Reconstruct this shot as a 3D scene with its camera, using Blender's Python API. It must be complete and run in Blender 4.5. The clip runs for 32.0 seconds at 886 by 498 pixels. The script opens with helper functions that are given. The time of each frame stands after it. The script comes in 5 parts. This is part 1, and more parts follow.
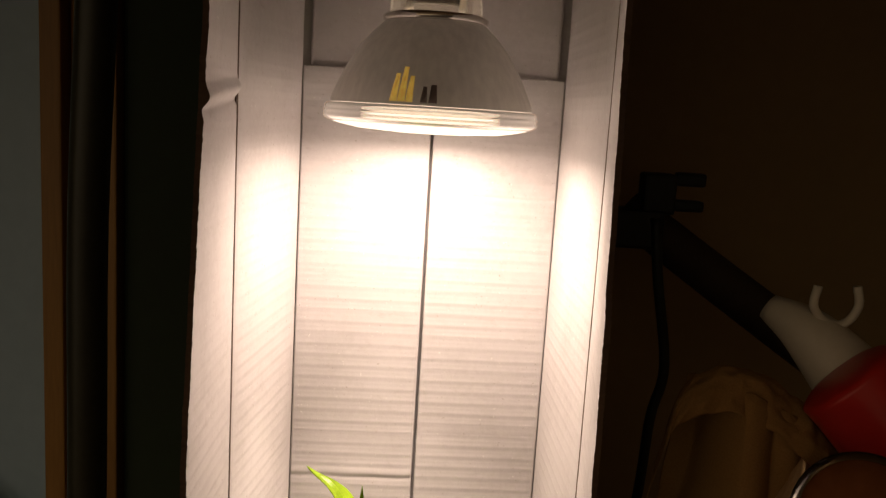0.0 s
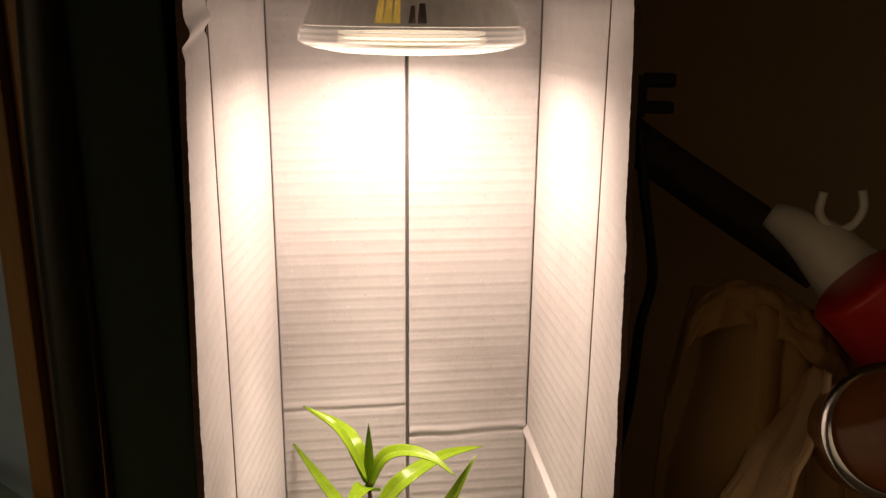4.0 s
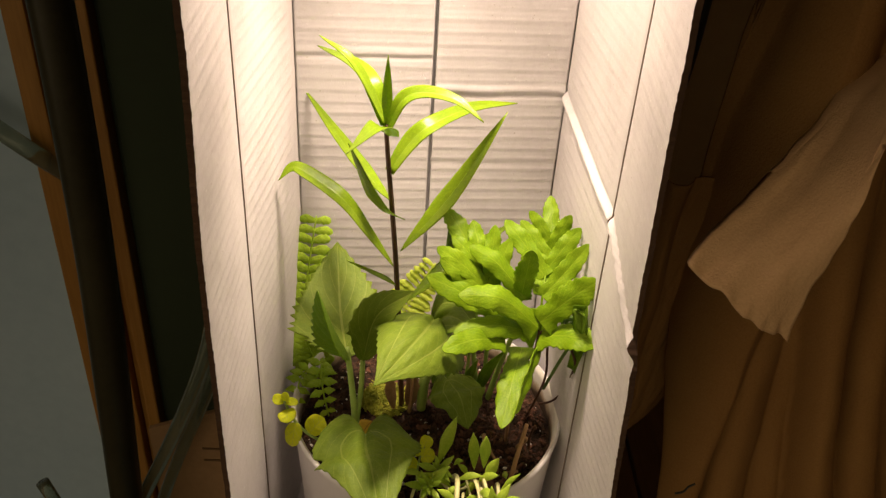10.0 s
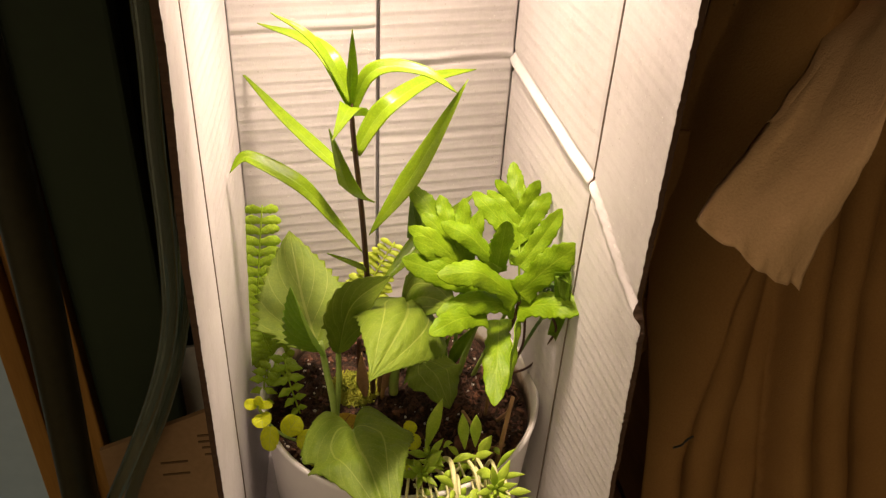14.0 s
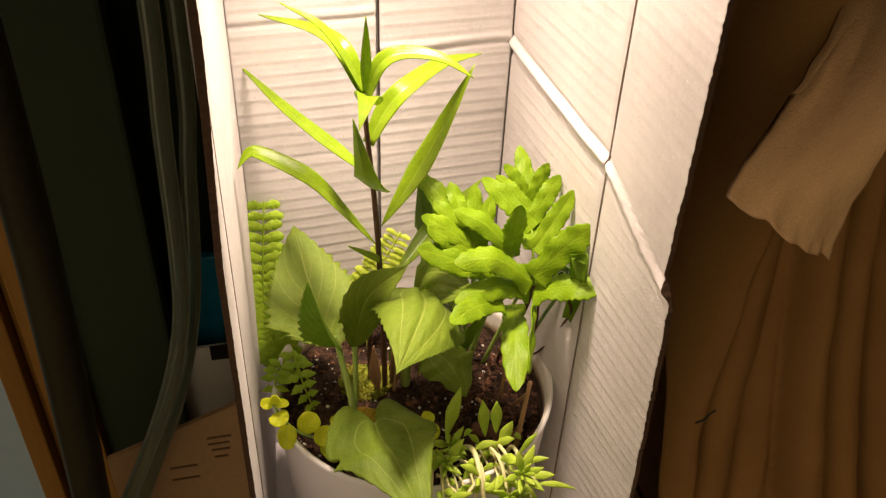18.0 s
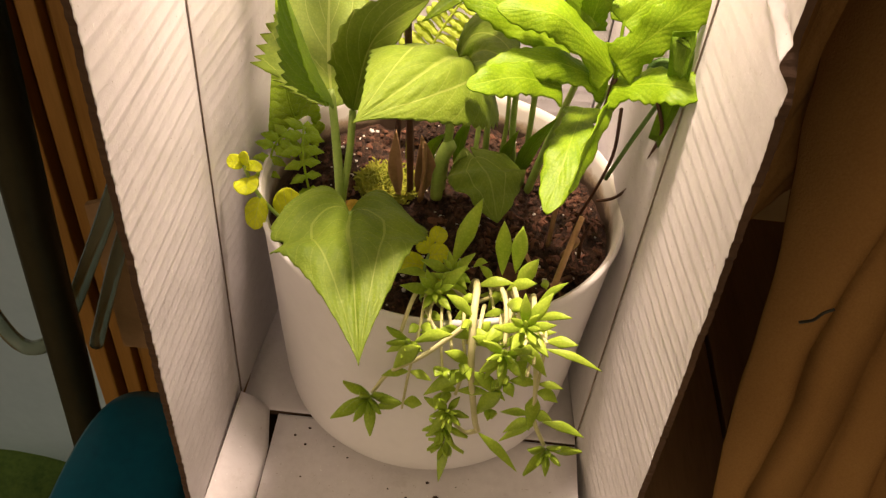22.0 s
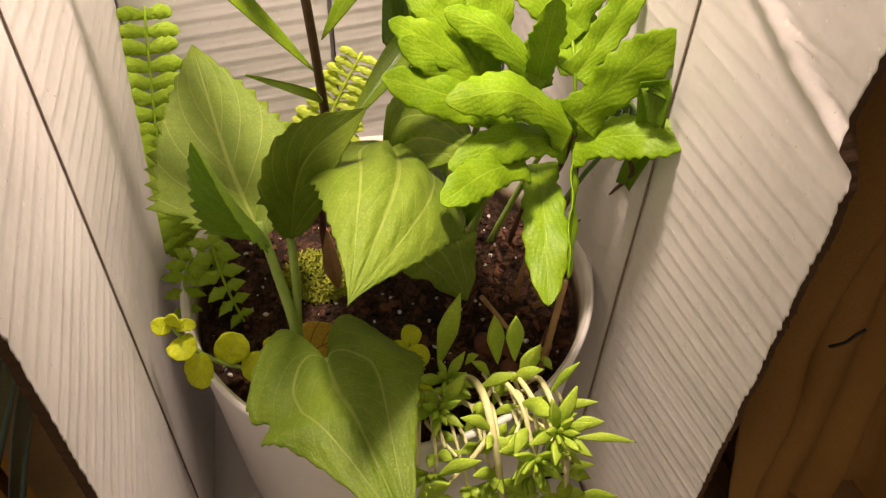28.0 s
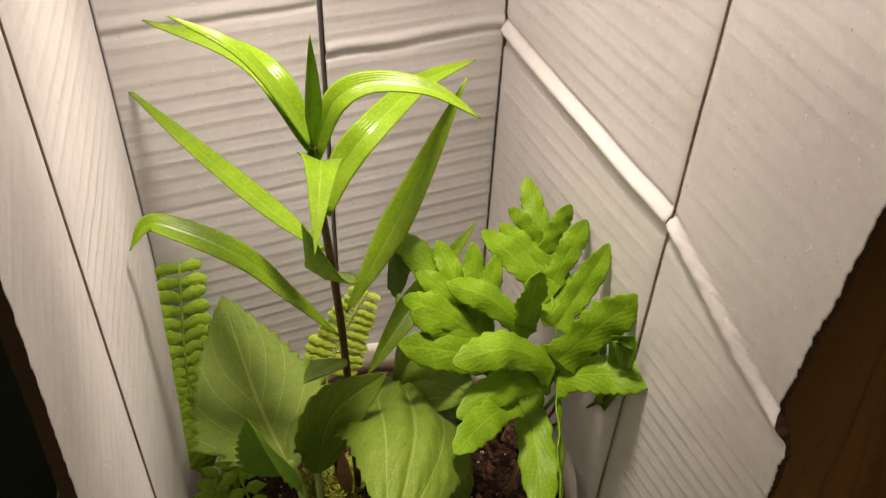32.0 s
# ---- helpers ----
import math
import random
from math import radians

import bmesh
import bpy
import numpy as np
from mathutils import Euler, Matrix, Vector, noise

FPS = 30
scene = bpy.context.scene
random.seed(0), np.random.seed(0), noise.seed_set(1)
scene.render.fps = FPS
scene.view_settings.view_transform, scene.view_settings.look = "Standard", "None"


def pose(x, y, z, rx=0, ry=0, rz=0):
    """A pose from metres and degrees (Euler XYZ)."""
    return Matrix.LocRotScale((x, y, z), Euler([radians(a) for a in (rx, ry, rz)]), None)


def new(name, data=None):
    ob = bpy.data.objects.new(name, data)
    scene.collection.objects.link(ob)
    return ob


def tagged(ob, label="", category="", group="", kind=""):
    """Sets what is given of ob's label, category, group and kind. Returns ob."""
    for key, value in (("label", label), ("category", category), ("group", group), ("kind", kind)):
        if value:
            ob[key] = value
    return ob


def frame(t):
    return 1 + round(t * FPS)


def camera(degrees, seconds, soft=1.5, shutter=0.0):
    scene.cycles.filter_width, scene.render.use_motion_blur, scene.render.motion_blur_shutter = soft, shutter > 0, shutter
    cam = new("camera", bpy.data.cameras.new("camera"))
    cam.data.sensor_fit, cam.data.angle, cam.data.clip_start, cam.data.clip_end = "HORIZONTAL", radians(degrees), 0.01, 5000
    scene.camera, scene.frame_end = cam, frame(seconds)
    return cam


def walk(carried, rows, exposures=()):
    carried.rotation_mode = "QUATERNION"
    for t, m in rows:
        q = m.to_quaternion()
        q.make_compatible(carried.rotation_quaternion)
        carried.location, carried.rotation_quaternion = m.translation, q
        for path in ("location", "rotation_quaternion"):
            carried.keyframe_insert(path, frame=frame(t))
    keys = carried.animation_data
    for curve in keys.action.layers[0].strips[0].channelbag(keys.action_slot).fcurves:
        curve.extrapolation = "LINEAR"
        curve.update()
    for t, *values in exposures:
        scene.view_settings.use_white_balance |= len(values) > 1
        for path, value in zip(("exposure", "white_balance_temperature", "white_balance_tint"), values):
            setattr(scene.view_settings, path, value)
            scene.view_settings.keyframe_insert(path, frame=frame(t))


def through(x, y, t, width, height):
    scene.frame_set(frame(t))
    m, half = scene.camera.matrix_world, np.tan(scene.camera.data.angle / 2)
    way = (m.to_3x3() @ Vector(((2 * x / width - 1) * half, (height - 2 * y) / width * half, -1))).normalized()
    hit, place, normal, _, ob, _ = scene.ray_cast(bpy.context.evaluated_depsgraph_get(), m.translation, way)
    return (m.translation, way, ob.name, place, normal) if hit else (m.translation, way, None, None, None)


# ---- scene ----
cam = camera(54.97, 32.0, soft=1.35)
# seconds, eye (m), pitch, roll, yaw
ROWS = [
    (0.0, 0.0259, 0.0302, 0.6616, -9.15, -3.45, 2.01),
    (0.5, 0.0309, 0.0219, 0.6660, -8.84, -2.72, 2.38),
    (1.0, 0.0294, 0.0179, 0.6597, -8.51, -2.54, 2.54),
    (1.5, 0.0053, 0.0311, 0.6546, -11.60, -1.69, 2.02),
    (1.8, -0.0087, 0.0415, 0.6626, -15.85, -0.97, 1.40),
    (2.0, -0.0144, 0.0440, 0.6599, -17.17, -0.55, 1.08),
    (2.5, -0.0201, 0.0478, 0.6566, -18.02, -0.83, -2.34),
    (3.0, -0.0189, 0.0494, 0.6623, -16.88, -0.61, -3.07),
    (3.5, -0.0125, 0.0499, 0.6706, -16.29, -0.51, -3.10),
    (5.5, -0.0014, 0.0593, 0.6714, -13.42, -1.30, -2.64),
    (6.0, 0.0000, 0.0582, 0.6677, -13.42, -1.72, -1.68),
    (6.5, -0.0034, 0.0517, 0.6546, -13.29, -0.87, -1.70),
    (7.0, -0.0041, 0.0624, 0.6476, -17.27, -0.90, -1.14),
    (7.5, -0.0033, 0.0705, 0.6456, -19.12, -1.58, -0.70),
    (8.0, -0.0027, 0.0694, 0.6252, -22.58, -2.38, -0.15),
    (8.5, -0.0047, 0.0753, 0.6153, -26.20, -3.23, -0.03),
    (9.0, 0.0016, 0.0829, 0.6129, -30.46, -3.02, 0.51),
    (9.5, -0.0016, 0.0888, 0.6039, -32.31, -3.27, 0.36),
    (10.0, -0.0030, 0.0908, 0.6007, -33.67, -3.20, 0.31),
    (10.5, -0.0044, 0.0908, 0.5977, -33.50, -3.13, 0.16),
    (11.0, -0.0071, 0.0911, 0.6002, -33.39, -2.88, 0.14),
    (11.5, -0.0153, 0.0943, 0.5992, -33.32, -2.41, -0.43),
    (12.0, -0.0235, 0.1002, 0.6021, -34.42, -2.19, -2.14),
    (12.5, -0.0328, 0.1012, 0.6008, -34.16, -3.33, -5.65),
    (13.0, -0.0385, 0.1044, 0.6002, -34.05, -3.42, -7.65),
    (13.5, -0.0456, 0.1092, 0.5975, -34.29, -3.32, -8.84),
    (14.0, -0.0505, 0.1169, 0.5947, -35.79, -2.80, -9.51),
    (14.5, -0.0574, 0.1214, 0.5923, -35.94, -2.12, -10.27),
    (15.0, -0.0623, 0.1253, 0.5928, -36.19, -1.70, -11.05),
    (15.5, -0.0652, 0.1274, 0.5895, -36.19, -1.34, -11.55),
    (17.5, -0.0771, 0.1257, 0.5919, -36.25, -1.88, -12.96),
    (18.0, -0.0771, 0.1254, 0.5905, -36.38, -2.05, -13.15),
    (18.5, -0.0775, 0.1231, 0.5878, -36.25, -2.29, -13.26),
    (19.0, -0.0784, 0.1253, 0.5814, -36.31, -2.68, -13.46),
    (19.5, -0.0667, 0.1290, 0.5691, -36.47, -3.22, -12.41),
    (20.0, -0.0403, 0.1403, 0.5502, -39.75, -5.11, -6.00),
    (20.5, -0.0154, 0.1568, 0.5269, -41.55, -3.40, 0.81),
    (21.0, -0.0010, 0.1727, 0.5052, -43.00, -3.50, 3.38),
    (21.5, 0.0082, 0.1812, 0.4868, -44.23, -4.26, 4.22),
    (22.0, 0.0110, 0.1848, 0.4667, -43.80, -4.46, 4.62),
    (22.5, 0.0091, 0.1938, 0.4555, -43.34, -4.74, 4.54),
    (23.0, 0.0102, 0.2024, 0.4474, -43.07, -4.53, 4.46),
    (23.5, 0.0094, 0.2068, 0.4436, -44.49, -4.96, 4.68),
    (24.0, 0.0109, 0.2110, 0.4406, -46.28, -4.48, 4.20),
    (24.5, 0.0133, 0.2143, 0.4395, -46.51, -3.99, 3.64),
    (25.0, 0.0140, 0.2167, 0.4500, -46.72, -3.54, 3.32),
    (25.5, 0.0036, 0.2216, 0.4599, -46.43, -2.48, 2.42),
    (26.0, -0.0142, 0.2381, 0.4667, -46.06, -0.37, -0.49),
    (26.5, -0.0281, 0.2516, 0.4716, -46.09, -1.69, -7.31),
    (28.5, -0.0406, 0.2669, 0.4913, -47.94, -1.49, -15.08),
    (29.0, -0.0445, 0.2693, 0.5010, -46.61, -1.18, -16.17),
    (29.5, -0.0472, 0.2722, 0.5073, -46.23, -0.96, -16.67),
    (30.0, -0.0507, 0.2748, 0.5197, -45.41, -0.67, -17.51),
    (30.5, -0.0473, 0.2759, 0.5294, -45.28, -0.28, -17.83),
    (31.0, -0.0513, 0.2802, 0.5325, -44.61, -0.71, -18.74),
    (31.5, -0.0541, 0.2738, 0.5453, -44.10, -1.28, -18.20),
    (32.0, -0.0585, 0.2703, 0.5584, -40.71, -1.96, -18.13),
]
EXPOSURES = [(0.0, -1.8, 6300, 13), (3.5, -1.8, 6300, 13), (6.0, -1.85, 6300, 13), (7.0, -1.8, 6300, 11), (8.0, -1.75, 6350, 9), (9.0, -1.3, 6400, 9), (13.0, -0.98, 6400, 11), (19.0, -0.75, 6400, 11), (21.0, -0.55, 6400, 13), (23.0, -0.22, 6400, 14), (25.0, -0.18, 6300, 12), (26.0, -0.25, 6200, 11), (28.5, -1.05, 6150, 10), (30.0, -1.38, 6100, 8), (32.0, -1.6, 5650, 4)]
walk(cam, [(t, pose(x, y, z, 90 + pitch, roll, yaw)) for t, x, y, z, pitch, roll, yaw in ROWS], EXPOSURES)

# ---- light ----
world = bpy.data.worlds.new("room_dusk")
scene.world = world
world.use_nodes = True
# dim warm room, plus an added unseen glow from above left, behind the walker
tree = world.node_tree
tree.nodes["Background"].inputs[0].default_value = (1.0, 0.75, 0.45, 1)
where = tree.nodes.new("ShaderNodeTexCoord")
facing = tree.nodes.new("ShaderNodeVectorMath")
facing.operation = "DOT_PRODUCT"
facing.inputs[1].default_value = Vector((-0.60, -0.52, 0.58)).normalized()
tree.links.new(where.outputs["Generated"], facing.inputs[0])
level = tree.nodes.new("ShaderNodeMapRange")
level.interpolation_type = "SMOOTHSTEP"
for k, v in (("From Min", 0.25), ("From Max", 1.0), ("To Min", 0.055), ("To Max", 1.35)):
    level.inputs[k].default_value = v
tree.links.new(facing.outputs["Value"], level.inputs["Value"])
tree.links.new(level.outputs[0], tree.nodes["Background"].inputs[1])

LAMP = Vector((0.002, 0.515, 0.652))


def lamp(kind, name, m, watts, colour, **more):
    data = bpy.data.lights.new(name, kind)
    data.energy, data.color = watts, colour
    if "shape" in more:
        data.shape, data.size = more["shape"], more["size"]
    if "spot" in more:
        data.spot_size, data.spot_blend, data.shadow_soft_size = radians(more["spot"]), more["blend"], more["soft"]
    ob = new(name, data)
    ob.matrix_world = m
    return ob


WARM = (1.0, 0.76, 0.57)
lamp("AREA", "bulb_glow", pose(LAMP.x, LAMP.y, LAMP.z - 0.012), 1.6, WARM, shape="DISK", size=0.098)
lamp("SPOT", "bulb_beam", pose(LAMP.x, LAMP.y, LAMP.z - 0.012, -4, 3), 24.5, WARM, spot=57, blend=1.0, soft=0.026)


# ---- materials ----
class Mat:
    """A small builder of node materials."""

    def __init__(self, name, rough=0.6, metal=0.0, spec=0.5):
        self.m = bpy.data.materials.new(name)
        self.m.use_nodes = True
        self.t = self.m.node_tree
        self.b = self.t.nodes["Principled BSDF"]
        self.b.inputs["Roughness"].default_value = rough
        self.b.inputs["Metallic"].default_value = metal
        self.b.inputs["Specular IOR Level"].default_value = spec

    def node(self, kind, **values):
        n = self.t.nodes.new(kind)
        for k, v in values.items():
            n.inputs[k].default_value = v
        return n

    def link(self, a, b):
        self.t.links.new(a, b)

    def coords(self, which="Object"):
        return self.node("ShaderNodeTexCoord").outputs[which]

    def noise(self, scale, detail=4.0, rough=0.55, stretch=None, which="Object"):
        n = self.node("ShaderNodeTexNoise", Scale=scale, Detail=detail, Roughness=rough)
        c = self.coords(which)
        if stretch:
            mp = self.node("ShaderNodeMapping")
            mp.inputs["Scale"].default_value = stretch
            self.link(c, mp.inputs[0])
            c = mp.outputs[0]
        self.link(c, n.inputs["Vector"])
        return n.outputs["Fac"]

    def ramp(self, fac, stops):
        r = self.node("ShaderNodeValToRGB")
        e = r.color_ramp.elements
        while len(e) < len(stops):
            e.new(0.5)
        for k, (p, c) in zip(e, stops):
            k.position, k.color = p, (*c, 1)
        self.link(fac, r.inputs[0])
        return r.outputs[0]

    def math(self, op, a, b=0.0, c=0.0):
        n = self.node("ShaderNodeMath")
        n.operation = op
        for i, v in enumerate((a, b, c)):
            if isinstance(v, (int, float)):
                n.inputs[i].default_value = v
            else:
                self.link(v, n.inputs[i])
        return n.outputs[0]

    def mix(self, fac, a, b, mode="MIX"):
        n = self.node("ShaderNodeMix")
        n.data_type, n.blend_type = "RGBA", mode
        for i, v in ((0, fac), (6, a), (7, b)):
            if isinstance(v, (int, float)):
                n.inputs[i].default_value = v
            elif isinstance(v, tuple):
                n.inputs[i].default_value = (*v, 1)
            else:
                self.link(v, n.inputs[i])
        return n.outputs[2]

    def colour(self, c):
        if isinstance(c, tuple):
            self.b.inputs["Base Color"].default_value = (*c, 1)
        else:
            self.link(c, self.b.inputs["Base Color"])
        return self

    def bump(self, height, strength=0.3, distance=0.001):
        n = self.node("ShaderNodeBump", Strength=strength, Distance=distance)
        self.link(height, n.inputs["Height"])
        self.link(n.outputs[0], self.b.inputs["Normal"])
        return self

    def rough(self, fac, lo, hi):
        n = self.node("ShaderNodeMapRange")
        n.inputs["To Min"].default_value, n.inputs["To Max"].default_value = lo, hi
        self.link(fac, n.inputs["Value"])
        self.link(n.outputs[0], self.b.inputs["Roughness"])
        return self


def two_tone(name, a, b, scale, fine, rough=0.6, bump=0.2, metal=0.0, spec=0.4, stretch=None, dist=0.001):
    """Colour that wanders between a and b at a coarse and a fine scale, with a fine relief."""
    m = Mat(name, rough, metal, spec)
    big, small = m.noise(scale, 3, stretch=stretch), m.noise(fine, 5, stretch=stretch)
    f = m.math("ADD", m.math("MULTIPLY", big, 0.6), m.math("MULTIPLY", small, 0.4))
    m.colour(m.ramp(f, [(0.35, a), (0.65, b)]))
    m.rough(small, rough - 0.08, min(rough + 0.12, 1))
    m.bump(small, bump, dist)
    return m


def white_liner():
    """Bleached cardboard lining: faint cloudy soiling, grey specks and a fibrous relief."""
    m = Mat("white_cardboard", 0.66, spec=0.3)
    cloud, fine = m.noise(14, 4, 0.6), m.noise(240, 5, 0.7)
    base = m.ramp(m.math("ADD", m.math("MULTIPLY", cloud, 0.65), m.math("MULTIPLY", fine, 0.35)),
                  [(0.36, (0.64, 0.61, 0.615)), (0.52, (0.72, 0.69, 0.70)), (0.7, (0.76, 0.735, 0.745))])
    speck = m.ramp(m.noise(520, 2, 0.6), [(0.70, (1, 1, 1)), (0.76, (0.66, 0.62, 0.58))])
    nick = m.ramp(m.noise(420, 1, 0.5), [(0.745, (0, 0, 0)), (0.76, (1, 1, 1))])
    scuff = m.ramp(m.noise(70, 6, 0.75, (1, 1, 2.5)), [(0.30, (0.91, 0.895, 0.885)), (0.42, (1, 1, 1))])
    col = m.mix(1.0, m.mix(1.0, base, speck, "MULTIPLY"), scuff, "MULTIPLY")
    m.colour(m.mix(m.math("MULTIPLY", nick, 0.5), col, (0.93, 0.92, 0.90)))
    fibre = m.noise(1100, 3, 0.6)
    m.bump(m.math("ADD", m.math("MULTIPLY", fibre, 0.30), m.math("ADD", m.math("MULTIPLY", m.noise(60, 5, 0.6), 0.55), m.math("MULTIPLY", nick, 0.35))), 0.30, 0.0006)
    return m.m


LINER = white_liner()
KRAFT = two_tone("brown_kraft", (0.07, 0.038, 0.022), (0.12, 0.068, 0.04), 20, 300, 0.85, 0.5).m


# ---- mesh helpers ----
def bake(name, bm, mats, smooth=True):
    me = bpy.data.meshes.new(name)
    bm.to_mesh(me)
    bm.free()
    for k in (mats if isinstance(mats, (list, tuple)) else [mats]):
        me.materials.append(k)
    if smooth:
        me.shade_smooth()
    return me


def part(name, bm, mats, parent, label="", smooth=True):
    ob = new(name, bake(name, bm, mats, smooth))
    ob.parent = parent
    if label:
        ob["label"] = label
    return ob


def thing(name, label, category, group="", kind="", at=(0, 0, 0)):
    ob = new(name)
    ob.empty_display_size = 0.02
    ob.location = at
    return tagged(ob, label, category, group, kind)


def single(name, bm, mats, label, category, group="", kind="", smooth=True):
    return tagged(new(name, bake(name, bm, mats, smooth)), label, category, group, kind)


def fill(bm, verts, mat=0):
    try:
        f = bm.faces.new(verts)
        f.material_index = mat
        return f
    except ValueError:
        return None


def slab(bm, point, nu, nv, thick, back=1, stops=None):
    """A sheet with thickness: point(u, v) gives place and outward normal; the far side lies thick behind it. stops: uneven steps of u."""
    stops = stops or [i / nu for i in range(nu + 1)]
    nu = len(stops) - 1
    a, b = [], []
    for i in range(nu + 1):
        ra, rb = [], []
        for j in range(nv + 1):
            p, n, flat = point(stops[i], j / nv)
            ra.append(bm.verts.new(p))
            rb.append(bm.verts.new(flat - n * thick))
        a.append(ra)
        b.append(rb)
    for i in range(nu):
        for j in range(nv):
            fill(bm, (a[i][j], a[i + 1][j], a[i + 1][j + 1], a[i][j + 1]), 0)
            fill(bm, (b[i][j], b[i][j + 1], b[i + 1][j + 1], b[i + 1][j]), back)
    for i in range(nu):
        fill(bm, (a[i][0], b[i][0], b[i + 1][0], a[i + 1][0]), back)
        fill(bm, (a[i][nv], a[i + 1][nv], b[i + 1][nv], b[i][nv]), back)
    for j in range(nv):
        fill(bm, (a[0][j], a[0][j + 1], b[0][j + 1], b[0][j]), back)
        fill(bm, (a[nu][j], b[nu][j], b[nu][j + 1], a[nu][j + 1]), back)
    for f in bm.faces:
        f.smooth = f.material_index == 0
    return bm


def box_bm(bm, lo, hi, bevel=0.0):
    r = bmesh.ops.create_cube(bm, size=1.0)
    lo, hi = Vector(lo), Vector(hi)
    for v in r["verts"]:
        v.co = Vector((lo[k] + (v.co[k] + 0.5) * (hi[k] - lo[k]) for k in range(3)))
    if bevel:
        es = list({e for v in r["verts"] for e in v.link_edges})
        bmesh.ops.bevel(bm, geom=es, offset=bevel, segments=2, profile=0.6, affect="EDGES")
    return bm


def lathe(bm, profile, seg=48, centre=(0, 0, 0), wobble=None, mat=0):
    """Turned body from (radius, height) pairs."""
    rings = []
    for r, z in profile:
        ring = []
        for k in range(seg):
            a = 2 * math.pi * k / seg
            q = r * (1 + (wobble(a, z) if wobble else 0))
            ring.append(bm.verts.new((centre[0] + q * math.cos(a), centre[1] + q * math.sin(a), centre[2] + z)))
        rings.append(ring)
    for a, b in zip(rings, rings[1:]):
        for k in range(seg):
            fill(bm, (a[k], a[(k + 1) % seg], b[(k + 1) % seg], b[k]), mat)
    return rings


def bez(pts, s):
    """A point on a smooth curve through the given points."""
    n = len(pts) - 1
    x = min(max(s, 0), 1) * n
    i = min(int(x), n - 1)
    f = x - i
    p = [Vector(pts[max(0, min(n, i + k))]) for k in (-1, 0, 1, 2)]
    if i == 0:
        p[0] = 2 * p[1] - p[2]
    if i == n - 1:
        p[3] = 2 * p[2] - p[1]
    return 0.5 * ((2 * p[1]) + (p[2] - p[0]) * f + (2 * p[0] - 5 * p[1] + 4 * p[2] - p[3]) * f * f + (3 * p[1] - 3 * p[2] + p[3] - p[0]) * f ** 3)


def tube(bm, pts, radius, n=16, seg=8, cap=True, mat=0):
    """A round rod along a curve; radius is a number or a function of the way along."""
    rings, side = [], None
    for i in range(n + 1):
        s = i / n
        p = bez(pts, s)
        d = (bez(pts, min(s + 0.01, 1)) - bez(pts, max(s - 0.01, 0))).normalized()
        if side is None:
            side = d.orthogonal().normalized()
        side = (side - d * side.dot(d)).normalized()
        up = d.cross(side)
        r = radius(s) if callable(radius) else radius
        rings.append([bm.verts.new(p + (side * math.cos(2 * math.pi * k / seg) + up * math.sin(2 * math.pi * k / seg)) * r) for k in range(seg)])
    for a, b in zip(rings, rings[1:]):
        for k in range(seg):
            fill(bm, (a[k], a[(k + 1) % seg], b[(k + 1) % seg], b[k]), mat)
    if cap:
        fill(bm, rings[0][::-1], mat)
        fill(bm, rings[-1], mat)
    return bm


# ---- the cardboard box ----
FLOOR, TOP = 0.070, 0.80
FLUTE = 0.0078
BACK_L, BACK_R = Vector((-0.0845, 0.5845)), Vector((0.0846, 0.5995))
FOLD_L, FOLD_R = Vector((-0.0939, 0.4653)), Vector((0.0941, 0.4626))
CREASE = 0.384


def front_edge(z, side):
    """Plan place of the cut front edge of a flap, by height."""
    if side < 0:
        x = np.interp(z, [0.05, 0.25, 0.40, 0.48, 0.70], [-0.0950, -0.0930, -0.0925, -0.0890, -0.0870])
        y = np.interp(z, [0.05, 0.25, 0.40, 0.50, 0.65, 0.80], [0.384, 0.380, 0.380, 0.377, 0.389, 0.402])
    else:
        x = np.interp(z, [0.05, 0.20, 0.35, 0.47, 0.70], [0.1080, 0.1045, 0.0955, 0.0885, 0.0870])
        y = np.interp(z, [0.05, 0.20, 0.345, 0.358, 0.47, 0.58, 0.592, 0.65, 0.80], [0.384, 0.388, 0.383, 0.392, 0.382, 0.386, 0.391, 0.393, 0.412])
    y += 0.0010 * noise.noise((0, side * 7, z * 60)) + 0.00012 * math.sin(z / FLUTE * 6.283) + 0.0007 * noise.noise((3, side * 7, z * 420))
    return Vector((float(x), float(y)))


def ripple(p, z, seed, amp):
    """Washboard of the flutes under the liner: narrow ridges, each of its own height, wandering a little."""
    k = z / FLUTE + 0.05 * noise.noise((p * 7, z * 3, seed))
    row = math.floor(k + 0.5)
    own = 0.85 + 0.5 * noise.noise((seed, row * 3.7, 0.4)) + 0.45 * noise.noise((seed * 3, row * 1.9, p * 14))
    f = k - math.floor(k)
    wave = math.exp(-((f - 0.5) / 0.17) ** 2) - 0.42 * math.exp(-((f - 0.12) / 0.09) ** 2)
    return 1.25 * amp * max(own, 0.12) * wave + 0.0004 * noise.noise((p * 10, z * 8, seed + 5)) + 0.00030 * noise.noise((p * 34 + z * 22, z * 26 - p * 9, seed + 9)) + 0.00010 * noise.noise((p * 60, z * 70, seed))


def dent(z, at, width, depth):
    return depth * math.exp(-((z - at) / width) ** 2)


